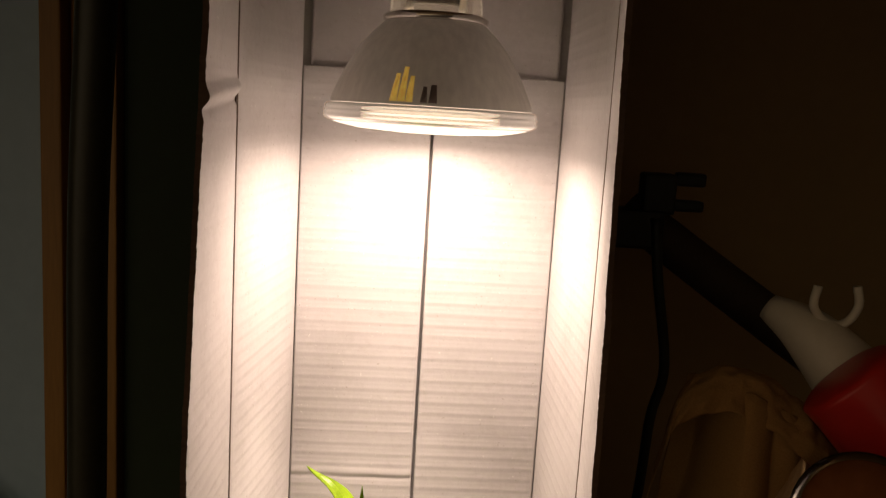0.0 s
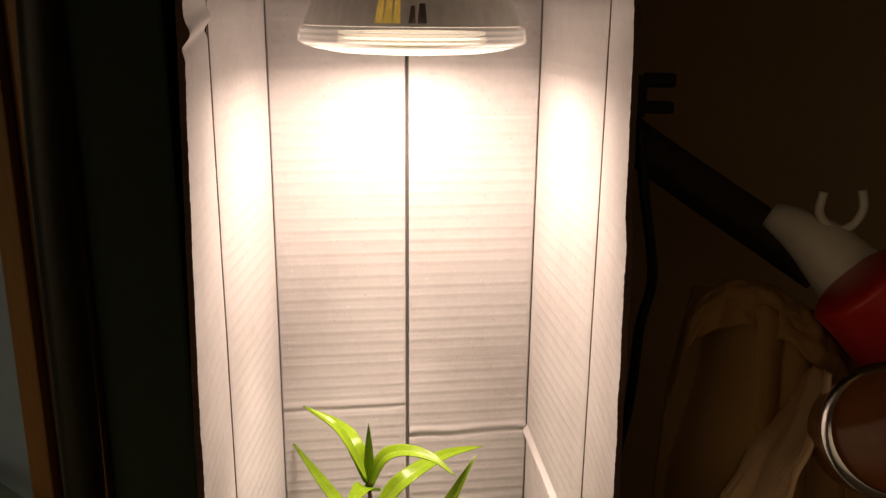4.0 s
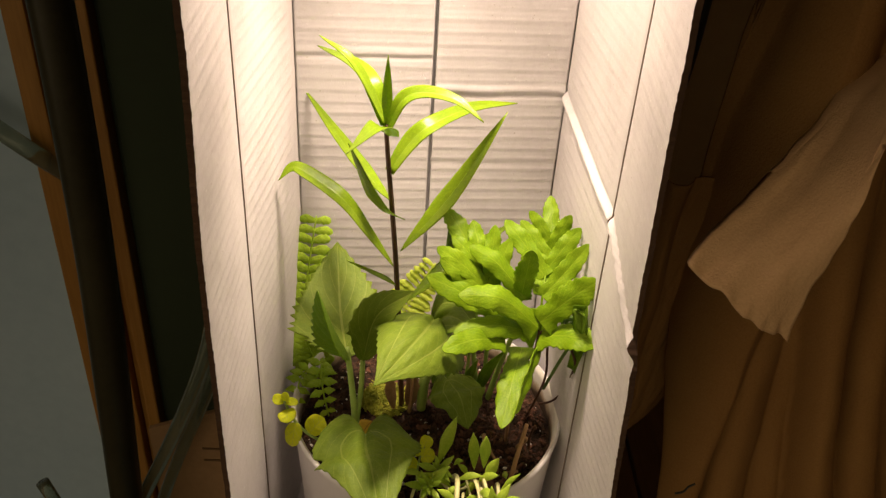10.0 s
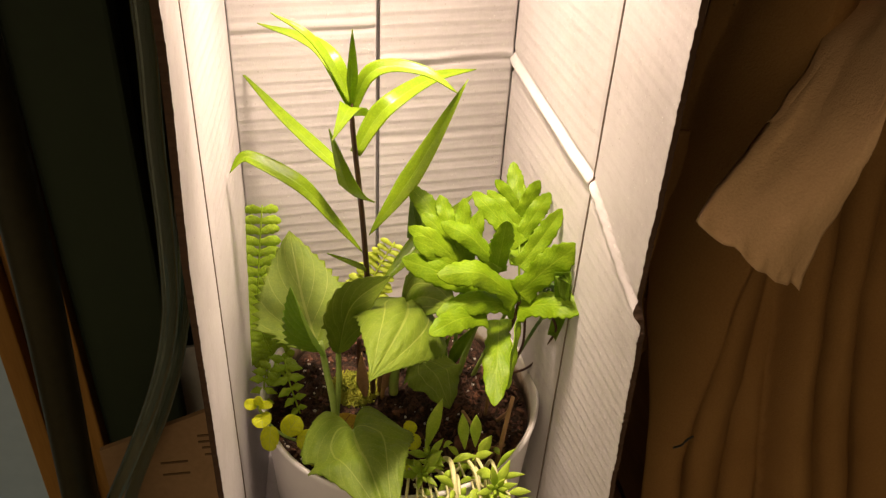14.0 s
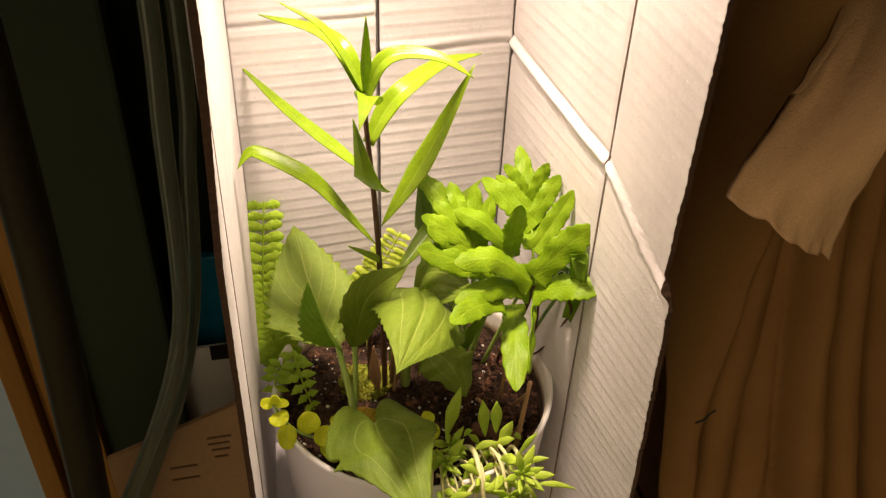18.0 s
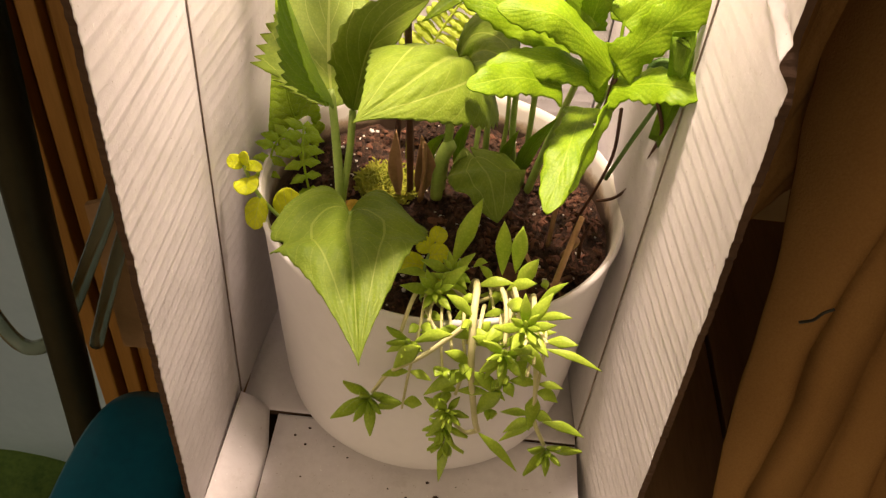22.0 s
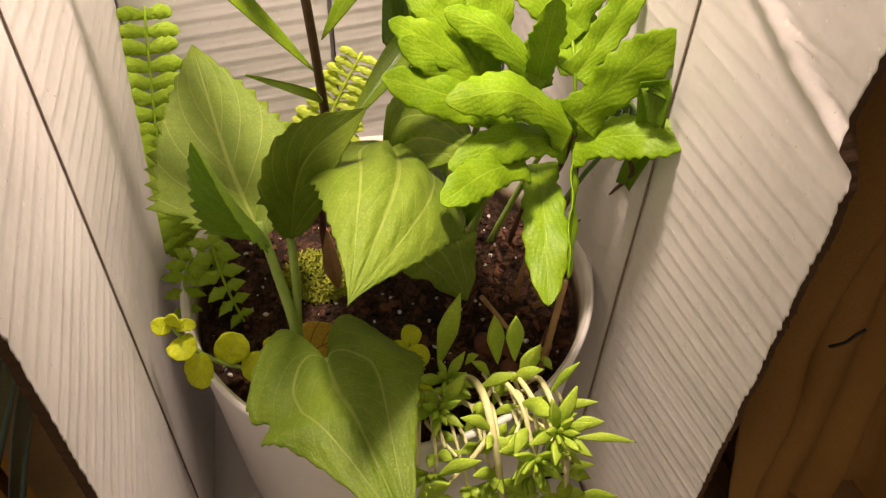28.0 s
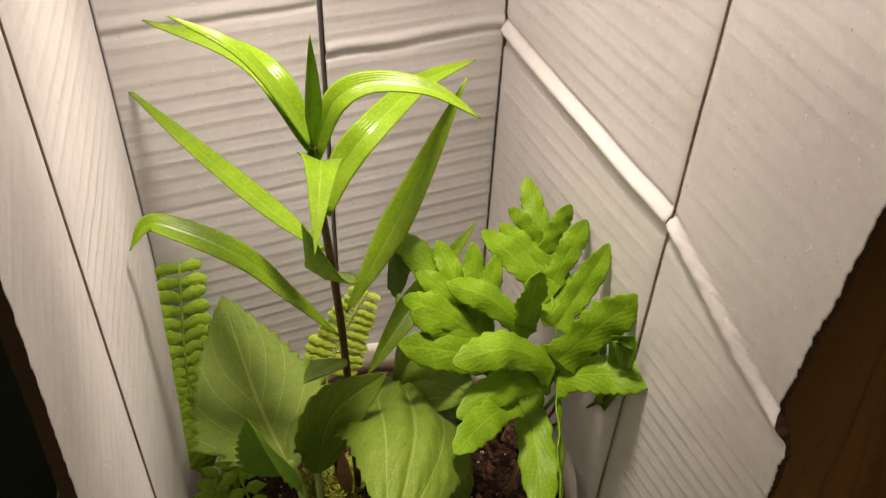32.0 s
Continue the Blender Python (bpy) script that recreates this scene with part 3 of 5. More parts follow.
def hose(name, pts, r, mat, label, category, n=40, seg=12):
    bm = bmesh.new()
    tube(bm, pts, r, n, seg)
    return single(name, bm, mat, label, category)


hose("hose", [(-0.350, 0.605, 0.44), (-0.335, 0.600, 0.39), (-0.30, 0.598, 0.355), (-0.262, 0.585, 0.335), (-0.235, 0.60, 0.30)], 0.006, SEE.m, "thin clear tube leading from the door plug", "tube")
hose("rubber_hose", [(-0.170, 0.483, 0.858), (-0.1725, 0.48, 0.716), (-0.1780, 0.48, 0.59), (-0.1795, 0.48, 0.434), (-0.183, 0.48, 0.317), (-0.193, 0.48, 0.158), (-0.2055, 0.482, -0.022), (-0.225, 0.49, -0.2), (-0.235, 0.50, GROUND_Z + 0.01)], 0.0105, HOSE, "thick dark rubber hose hanging beside the carton", "hose", 60, 16)
hose("air_tube", [(-0.110, 0.50, 0.75), (-0.1125, 0.50, 0.55), (-0.1148, 0.50, 0.446), (-0.1181, 0.50, 0.3926), (-0.1215, 0.50, 0.32), (-0.1274, 0.50, 0.2698), (-0.1449, 0.50, 0.2118), (-0.1813, 0.50, 0.1277), (-0.215, 0.50, 0.06), (-0.25, 0.51, 0.035), (-0.275, 0.52, 0.09)], 0.0048, SEE.m, "clear plastic air tube curving past the carton", "tube", 70, 12)
hose("air_tube", [(-0.103, 0.512, 0.75), (-0.1045, 0.512, 0.446), (-0.1105, 0.512, 0.3615), (-0.1200, 0.512, 0.275), (-0.138, 0.512, 0.205), (-0.170, 0.512, 0.125), (-0.20, 0.512, 0.04)], 0.0044, SEE.m, "clear plastic air tube curving past the carton", "tube", 70, 12)

# teal bin, cardboard offcut and white card beside the carton
teal = thing("storage_bin", "teal plastic storage bin standing on the floor", "bin", at=(-0.15, 0.42, GROUND_Z))


def rounded_loft(profile, cx, cy, a, b, seg=64):
    """A body of rounded oblong rings: (scale, height) pairs."""
    bm = bmesh.new()
    rings = []
    for k, z in profile:
        ring = []
        for i in range(seg):
            t = 2 * math.pi * i / seg
            c, d = math.cos(t), math.sin(t)
            ring.append(bm.verts.new((cx + a * k * math.copysign(abs(c) ** 0.62, c), cy + b * k * math.copysign(abs(d) ** 0.62, d), z)))
        rings.append(ring)
    for p, q in zip(rings, rings[1:]):
        for i in range(seg):
            fill(bm, (p[i], p[(i + 1) % seg], q[(i + 1) % seg], q[i]))
    return bm


into(part("bin_body", rounded_loft([(0.80, GROUND_Z), (0.93, 0.020), (0.95, 0.034)], -0.141, 0.385, 0.036, 0.086), TEAL, teal), teal)
into(part("rim", rounded_loft([(0.95, 0.034), (1.0, 0.032), (1.02, 0.036), (1.0, 0.042), (0.95, 0.044)], -0.141, 0.385, 0.036, 0.086), TEAL, teal, "teal rim ledge"), teal)
into(part("lid", rounded_loft([(0.95, 0.044), (0.94, 0.058), (0.90, 0.067), (0.80, 0.072), (0.4, 0.074), (0.01, 0.074)], -0.141, 0.385, 0.036, 0.086), TEAL, teal, "domed teal lid"), teal)
offcut = thing("cardboard_offcut", "tan cardboard offcut with dark print leaning by the carton", "cardboard", at=(-0.147, 0.53, 0.10))
bm = bmesh.new()
box_bm(bm, (-0.192, 0.528, 0.02), (-0.104, 0.5315, 0.142))
for v in bm.verts:
    if v.co.z > 0.1:
        v.co.z += (v.co.x + 0.192) * 0.40
into(part("sheet", bm, CARD, offcut, smooth=False), offcut)
for k, (x, z, w) in enumerate([(-0.128, 0.148, 0.016), (-0.128, 0.142, 0.014), (-0.126, 0.136, 0.012), (-0.125, 0.129, 0.009), (-0.155, 0.124, 0.018), (-0.155, 0.112, 0.018)]):
    bm = bmesh.new()
    box_bm(bm, (x, 0.5272, z), (x + w, 0.5278, z + 0.0016))
    into(part("print_bar", bm, INK, offcut, smooth=False), offcut)
card = thing("white_card", "white printed card with a dark slot standing behind the offcut", "card", at=(-0.14, 0.62, 0.1))
bm = bmesh.new()
box_bm(bm, (-0.178, 0.618, 0.0), (-0.098, 0.621, 0.148))
into(part("sheet", bm, PAPER, card, smooth=False), card)
bm = bmesh.new()
box_bm(bm, (-0.125, 0.616, 0.136), (-0.098, 0.6172, 0.150), 0.0004)
into(part("slot", bm, DARK, card, "dark slot", smooth=False), card)
plain_box("teal_folder", (-0.140, 0.640, 0.0), (-0.092, 0.648, 0.215), TEAL, "teal plastic folder standing behind the card", "folder", kind="thing", bevel=0.002)

# plank shelf that carries the carton
shelf = thing("plank_shelf", "low stand of bare wooden planks under the carton", "shelf", at=(0.1, 0.5, GROUND_Z))
for k in range(5):
    x0 = -0.104 + 0.098 * k
    bm = bmesh.new()
    box_bm(bm, (x0 + 0.0015, 0.335, 0.026), (x0 + 0.0965, 0.70, 0.0455), 0.0012)
    into(part("plank", bm, PLANK, shelf, smooth=False), shelf)
for x in (-0.09, 0.35):
    for y in (0.37, 0.66):
        bm = bmesh.new()
        box_bm(bm, (x - 0.014, y - 0.014, GROUND_Z), (x + 0.014, y + 0.014, 0.026), 0.002)
        into(part("leg", bm, PLANK, shelf, smooth=False), shelf)
bm = bmesh.new()
box_bm(bm, (-0.094, 0.372, 0.0458), (0.097, 0.60, 0.0490))
into(part("outer_bottom", bm, KRAFT, box, "brown outer bottom", smooth=False), box)

# food tub on the floor
tub = thing("plastic_tub", "round clear plastic tub holding green scraps", "tub", at=(-0.40, 0.62, GROUND_Z))
bm = bmesh.new()
lathe(bm, [(0.0, 0.002), (0.085, 0.002), (0.092, 0.01), (0.105, 0.11), (0.110, 0.115), (0.108, 0.119), (0.103, 0.112)], 56)
part("tub_body", bm, SEE.m, tub, "clear plastic wall")
bm = bmesh.new()
bmesh.ops.create_icosphere(bm, subdivisions=3, radius=0.085)
for v in bm.verts:
    v.co = Vector((v.co.x, v.co.y, 0.055 + v.co.z * 0.35)) * (1 + 0.1 * noise.noise(v.co * 60))
part("green_filling", bm, two_tone("green_scraps", (0.05, 0.12, 0.02), (0.16, 0.26, 0.05), 30, 200, 0.6, 0.8).m, tub, "crumpled green scraps")


# hanging clothes
def cloth_part(name, place, mat, parent, label, nu=60, nv=120, thick=0.0012):
    bm = bmesh.new()

    def point(u, v):
        p = place(u, v)
        return p, Vector((0, 1, 0)), p

    slab(bm, point, nu, nv, thick, back=0)
    for f in bm.faces:
        f.smooth = True
    return into(part(name, bm, mat, parent, label, smooth=False), parent)


def rolls(g, v, seed, depth):
    """Rounded rolls of cloth with narrow valleys between them, each of its own depth."""
    g += 0.85 * noise.noise((g * 0.5, v * 1.7, seed)) + 0.26 * noise.noise((g * 1.2, v * 3.6, seed + 2))
    k = math.floor(g)
    f = g - k
    own = 0.45 + 0.9 * abs(noise.noise((k * 5.3 + seed, v * 0.7, seed * 2.1))) * 2
    skew = f ** (0.75 + 0.5 * abs(noise.noise((k * 3.1, seed, 1.5))))
    return depth * own * math.sin(math.pi * skew) ** 0.75


# hanging rolls of cloth: (half width, depth) and their x at these heights
ROLL_Z = (GROUND_Z + 0.1, 0.0, 0.10, 0.20, 0.28, 0.35, 0.45, 0.53)
ROLLS = (
    (0.021, 0.026, (0.165, 0.158, 0.152, 0.149, 0.154, 0.160, 0.166, 0.170)),
    (0.015, 0.014, (0.205, 0.196, 0.188, 0.184, 0.180, 0.177, 0.176, 0.177)),
    (0.013, 0.008, (0.250, 0.235, 0.222, 0.209, 0.196, 0.190, 0.184, 0.182)),
    (0.018, 0.024, (0.300, 0.285, 0.263, 0.238, 0.219, 0.205, 0.190, 0.188)),
    (0.017, 0.018, (0.345, 0.325, 0.300, 0.268, 0.247, 0.232, 0.214, 0.208)),
    (0.022, 0.026, (0.400, 0.375, 0.345, 0.308, 0.283, 0.264, 0.244, 0.236)),
    (0.020, 0.016, (0.445, 0.420, 0.388, 0.348, 0.320, 0.298, 0.276, 0.266)),
    (0.028, 0.024, (0.500, 0.475, 0.440, 0.395, 0.365, 0.340, 0.315, 0.300)),
)


def robe_front(u, v):
    """The hanging front of the robe: overlapping rolls with sharp valleys, gathered above and fanning out below."""
    z = ROLL_Z[0] + (ROLL_Z[-1] - ROLL_Z[0]) * v
    left = float(np.interp(z, (-0.26, 0.04, 0.080, 0.135, 0.185, 0.23, 0.30, 0.40, 0.475, 0.53), (0.168, 0.162, 0.157, 0.149, 0.145, 0.143, 0.138, 0.138, 0.141, 0.148)))
    right = float(np.interp(z, ROLL_Z, ROLLS[-1][2]))
    x = left + (right - left) * u
    sway = 0.003 * noise.noise((z * 7, x * 6, 2.2)) + 0.0012 * noise.noise((z * 22, x * 14, 5.1))
    f = 0.0
    for k, (half, depth, way) in enumerate(ROLLS):
        wide = half * (0.80 + 0.35 * (1 - v) + 0.18 * noise.noise((k * 4.1, z * 6, 1)))
        q = (x + sway - float(np.interp(z, ROLL_Z, way))) / wide
        if abs(q) < 1:
            q = q + 0.22 * (1 - q * q) * math.sin(k * 2.3)
            f = max(f, depth * (1 + 0.3 * noise.noise((k * 3.3, z * 5, 7))) * math.sqrt(max(0.0, 1 - q * q)))
    f *= 1.5 - 0.5 * v
    crease = 0.0035 * noise.noise((x * 22 + z * 10, z * 12 - x * 8, 3)) + 0.0014 * noise.noise((x * 60, z * 34, 9)) + 0.0004 * noise.noise((x * 170, z * 120, 4))
    y = 0.424 - 0.10 * (x - 0.15) + 0.03 * v - f - crease + 0.9 * max(0.0, 0.166 - x)
    top = float(np.interp(x, (0.135, 0.142, 0.168, 0.201, 0.222, 0.26, 0.30), (0.505, 0.532, 0.538, 0.522, 0.503, 0.48, 0.46)))
    return Vector((x, y, ROLL_Z[0] + (top - ROLL_Z[0]) * v))


def sleeve(u, v):
    """A flattened sleeve that hangs down to an open, stitched hem."""
    a = Vector((0.107, 0.381, 0.4075)).lerp(Vector((0.148, 0.362, 0.3850)), u)
    b = Vector((0.200, 0.445, 0.502)).lerp(Vector((0.170, 0.370, 0.530)), u)
    p = a.lerp(b, v)
    hem = 0.0006 * math.sin(u * 40) * (1 if v < 0.03 else 0)
    bulge = 0.007 * math.sin(math.pi * u) + 0.004 * noise.noise((u * 1.6, v * 2.1, 8)) + 0.0009 * noise.noise((u * 6 + v * 3, v * 7, 4)) + 0.00035 * noise.noise((u * 22, v * 30, 3))
    return p + Vector((0.0045 * noise.noise((v * 4, u, 1)) + 0.0012 * noise.noise((v * 14, u, 1)), -bulge - hem - rolls(u * 1.8 + 0.3, v * 0.8, 6.1, 0.006) * min(1, v * 1.2), 0.003 * noise.noise((u * 5, v * 2, 4))))


robe = thing("hanging_robe", "beige cotton robe hanging in deep folds beside the carton", "robe", at=(0.2, 0.42, 0.2))
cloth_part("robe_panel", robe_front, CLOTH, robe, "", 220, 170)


def inner_layer(u, v):
    """The layer behind the cut flap; its hem lifts towards the front of the robe."""
    x = 0.104 + 0.050 * u + 0.010 * v
    z = 0.196 + 1.5 * (x - 0.112) * (1 - v) + 0.205 * v
    fold = 0.010 * math.sin(math.pi * min(1, max(0, (x - 0.106 - 0.010 * v) / 0.017))) ** 0.8 + rolls(u * 2.2, v, 5.5, 0.004)
    return Vector((x, 0.470 - fold - 0.006 * noise.noise((u * 3, v * 4, 2)) - 0.0014 * noise.noise((u * 12, v * 14, 5)), z))


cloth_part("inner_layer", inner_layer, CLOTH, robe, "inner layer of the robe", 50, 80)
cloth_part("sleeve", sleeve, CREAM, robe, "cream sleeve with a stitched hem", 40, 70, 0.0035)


COLLAR = [(0.126, 0.428, 0.503), (0.139, 0.436, 0.538), (0.168, 0.440, 0.546), (0.200, 0.438, 0.529), (0.224, 0.432, 0.508), (0.262, 0.424, 0.484)]


def collar(u, v):
    """The turned-over collar: a crumpled band over the ridge, one end hanging free."""
    p = bez(COLLAR, u)
    q = v * 2.6 - 0.9
    wide = 0.012 + 0.005 * noise.noise((u * 6, 2, 1))
    out = Vector((-0.004 * q, -wide * math.sin(q), wide * 0.9 * (math.cos(q) - 1) - 0.004 * max(0, q)))
    wrinkle = 0.0030 * noise.noise((u * 14, v * 3, 4)) + 0.0012 * noise.noise((u * 34, v * 8, 6))
    return p + out + Vector((0, -wrinkle, wrinkle))


cloth_part("collar", collar, CLOTH, robe, "crumpled turned-over collar", 110, 30, 0.002)
bm = bmesh.new()
tube(bm, [(0.1395, 0.398, 0.2470), (0.1425, 0.396, 0.2510), (0.1440, 0.395, 0.2560), (0.1470, 0.395, 0.2585)], 0.0006, 14, 6)
into(part("loose_thread", bm, DARK, robe, "dark loose thread"), robe)

# bottles and bits on the shelf beside the robe
sprayer = thing("spray_tool", "ivory plastic tool with a forked end", "tool", at=(0.21, 0.46, 0.55))
bm = bmesh.new()
tube(bm, [(0.186, 0.47, 0.572), (0.205, 0.455, 0.560), (0.232, 0.440, 0.530), (0.25, 0.43, 0.50)], lambda s: 0.007 + 0.011 * min(1, s * 2.0), 20, 24)
into(part("tool_body", bm, IVORY, sprayer), sprayer)
bm = bmesh.new()
tube(bm, [(0.2015, 0.449, 0.588), (0.2005, 0.449, 0.578), (0.206, 0.449, 0.571), (0.213, 0.449, 0.569), (0.219, 0.449, 0.572), (0.2225, 0.449, 0.580), (0.2205, 0.449, 0.589)], 0.0022, 30, 10)
into(part("fork", bm, IVORY, sprayer, "forked plastic end"), sprayer)
bottle = thing("red_bottle", "red plastic bottle lying beside the robe", "bottle", at=(0.225, 0.425, 0.53))
bm = bmesh.new()
tube(bm, [(0.204, 0.418, 0.553), (0.215, 0.414, 0.542), (0.229, 0.408, 0.525), (0.257, 0.395, 0.487)], lambda s: 0.024 * min(1, (s + 0.02) * 14) ** 0.5, 30, 32)
into(part("bottle_body", bm, RED, bottle), bottle)
jar = thing("amber_jar", "amber glass jar with a metal rim", "jar", at=(0.1855, 0.345, 0.513))
bm = bmesh.new()
lathe(bm, [(0.0, -0.030), (0.022, -0.030), (0.025, -0.026), (0.025, 0.006), (0.0235, 0.012), (0.0, 0.010)], 40)
part("jar_body", bm, AMBER, jar)
bm = bmesh.new()
lathe(bm, [(0.0245, 0.004), (0.0265, 0.005), (0.0268, 0.012), (0.0235, 0.0135)], 40)
part("rim", bm, CHROME, jar, "bright metal rim")
jar.rotation_euler = Vector((-0.25, -0.8, 0.45)).to_track_quat("Z", "Y").to_euler()
clip = thing("black_clamp", "black plastic clamp fixed behind the carton", "clamp", at=(0.20, 0.78, 0.6))
for lo, hi in (((0.178, 0.77, 0.585), (0.206, 0.80, 0.620)), ((0.206, 0.775, 0.610), (0.232, 0.79, 0.622)), ((0.206, 0.775, 0.588), (0.232, 0.79, 0.598)), ((0.150, 0.76, 0.555), (0.196, 0.80, 0.588))):
    bm = bmesh.new()
    box_bm(bm, lo, hi, 0.003)
    into(part("clamp_part", bm, DARK, clip, smooth=False), clip)
beam = thing("slanting_beam", "dark wooden beam slanting behind the robe", "beam", at=(0.26, 0.8, 0.5))
bm = bmesh.new()
tube(bm, [(0.17, 0.80, 0.585), (0.25, 0.76, 0.53), (0.34, 0.70, 0.47)], 0.019, 8, 20)
into(part("beam_body", bm, two_tone("dark_stained_beam", (0.05, 0.033, 0.02), (0.085, 0.058, 0.034), 8, 90, 0.7, 0.3).m, beam), beam)
hose("power_cable", [(0.152, 0.60, 0.60), (0.158, 0.60, 0.557), (0.168, 0.60, 0.498), (0.162, 0.60, 0.461), (0.1585, 0.60, 0.402), (0.150, 0.61, 0.30), (0.16, 0.63, 0.05)], 0.0035, DARK, "black power cable hanging beside the carton", "cable")

# ---- plants ----
def leaf_mat(name, base, light, vein, ribs=7, parallel=False, through=0.42, rough=0.42, relief=0.5, sweep=0.32, thin=0.05, palm=0.0):
    """Leaf skin: mottled green, veins from the leaf's own u and v, light passing through."""
    m = Mat(name, rough, spec=0.28)
    uv = m.node("ShaderNodeSeparateXYZ")
    m.link(m.coords("UV"), uv.inputs[0])
    u = m.math("ABSOLUTE", m.math("SUBTRACT", m.math("MULTIPLY", uv.outputs[0], 2.0), 1.0))
    mot = m.noise(70, 5, 0.6)
    fine = m.noise(420, 3, 0.6)
    net = m.node("ShaderNodeTexVoronoi", Scale=620.0)
    net.feature = "DISTANCE_TO_EDGE"
    m.link(m.coords(), net.inputs["Vector"])
    cell = m.math("MINIMUM", m.math("MULTIPLY", net.outputs["Distance"], 4.0), 1.0)
    skin = m.ramp(m.math("ADD", m.math("MULTIPLY", mot, 0.6), m.math("ADD", m.math("MULTIPLY", fine, 0.25), m.math("MULTIPLY", cell, 0.15))), [(0.32, base), (0.68, light)])
    midrib = m.math("LESS_THAN", u, 0.026)
    if parallel:
        w = m.math("FRACT", m.math("MULTIPLY", u, 5.0))
        side = m.math("MULTIPLY", m.math("LESS_THAN", w, 0.16), 0.15)
    else:
        w = m.math("FRACT", m.math("SUBTRACT", m.math("MULTIPLY", uv.outputs[1], float(ribs)), m.math("MULTIPLY", m.math("POWER", u, 0.85), ribs * sweep)))
        d = m.math("ABSOLUTE", m.math("SUBTRACT", w, 0.5))
        side = m.math("MULTIPLY", m.math("LESS_THAN", d, thin), 0.8)
    v = m.math("MAXIMUM", midrib, side)
    if palm:
        bow = m.math("MULTIPLY", m.math("POWER", m.math("MINIMUM", m.math("DIVIDE", uv.outputs[1], 0.30), 1.0), 0.8), palm)
        arch = m.math("LESS_THAN", m.math("ABSOLUTE", m.math("SUBTRACT", u, bow)), 0.016)
        v = m.math("MAXIMUM", m.math("MULTIPLY", v, 0.8), arch)
    col = m.mix(m.math("MULTIPLY", v, 0.88), skin, vein)
    m.colour(col)
    if parallel:
        hgt = m.math("MULTIPLY", m.math("SINE", m.math("MULTIPLY", u, 31.0)), 0.15)
    else:
        hgt = m.math("SUBTRACT", m.math("MULTIPLY", m.math("COSINE", m.math("MULTIPLY", m.math("SUBTRACT", w, 0.5), 6.283)), -0.12), m.math("MULTIPLY", v, 0.6))
    m.bump(m.math("ADD", hgt, m.math("ADD", m.math("MULTIPLY", cell, 0.0 if parallel else 0.22), m.math("MULTIPLY", m.noise(160, 4, 0.65), 1.15))), relief, 0.0009)
    tr = m.node("ShaderNodeBsdfTranslucent")
    m.link(m.mix(1.0, col, (1.25, 1.2, 0.35), "MULTIPLY"), tr.inputs[0])
    mx = m.node("ShaderNodeMixShader")
    mx.inputs[0].default_value = through
    m.link(m.b.outputs[0], mx.inputs[1])
    m.link(tr.outputs[0], mx.inputs[2])
    m.link(mx.outputs[0], m.t.nodes["Material Output"].inputs[0])
    return m.m


LILY = leaf_mat("lily_leaf", (0.17, 0.28, 0.008), (0.26, 0.39, 0.014), (0.28, 0.42, 0.05), parallel=True, rough=0.24, relief=0.2)
GREY_GREEN = leaf_mat("greygreen_leaf", (0.165, 0.255, 0.018), (0.245, 0.335, 0.032), (0.36, 0.43, 0.09), 6, rough=0.5, sweep=0.48, thin=0.025, relief=0.45)
HEART = leaf_mat("heart_leaf", (0.165, 0.26, 0.019), (0.245, 0.34, 0.034), (0.33, 0.41, 0.08), 9, rough=0.5, sweep=0.5, thin=0.022, relief=0.5, palm=0.46)
DEEP = leaf_mat("deep_green_leaf", (0.11, 0.20, 0.018), (0.17, 0.27, 0.03), (0.23, 0.33, 0.06), 7, rough=0.48, sweep=0.5, thin=0.03, relief=0.5, through=0.42)
FRESH = leaf_mat("fresh_green_leaf", (0.15, 0.28, 0.012), (0.22, 0.36, 0.022), (0.29, 0.41, 0.06), 7, rough=0.46, sweep=0.5, thin=0.03, relief=0.5, through=0.4)
FROND = leaf_mat("frond_leaf", (0.165, 0.31, 0.004), (0.285, 0.44, 0.010), (0.33, 0.48, 0.03), 9, through=0.34, rough=0.46, relief=0.24, sweep=0.40, thin=0.03)
YELLOW = leaf_mat("yellow_green_leaf", (0.58, 0.66, 0.010), (0.74, 0.80, 0.03), (0.55, 0.62, 0.12), 4, rough=0.4)
SEDUM = leaf_mat("stonecrop_leaf", (0.30, 0.47, 0.03), (0.50, 0.64, 0.07), (0.38, 0.54, 0.06), 3, through=0.22, rough=0.36, relief=0.1)
# pale yellow fern; direct lamp light on it is put into the colour
LIT_PALE_FERN = leaf_mat("lit_pale_fern_leaf", (0.50, 0.62, 0.06), (0.66, 0.76, 0.14), (0.6, 0.7, 0.2), 3, through=0.5)
FERN = leaf_mat("fern_leaf", (0.32, 0.50, 0.02), (0.46, 0.63, 0.05), (0.42, 0.58, 0.12), 3)
BROWN_STEM = two_tone("brown_stem", (0.05, 0.022, 0.012), (0.12, 0.055, 0.03), 60, 500, 0.5, 0.3).m
GREEN_STEM = two_tone("green_stem", (0.22, 0.36, 0.05), (0.34, 0.46, 0.10), 60, 500, 0.45, 0.2).m

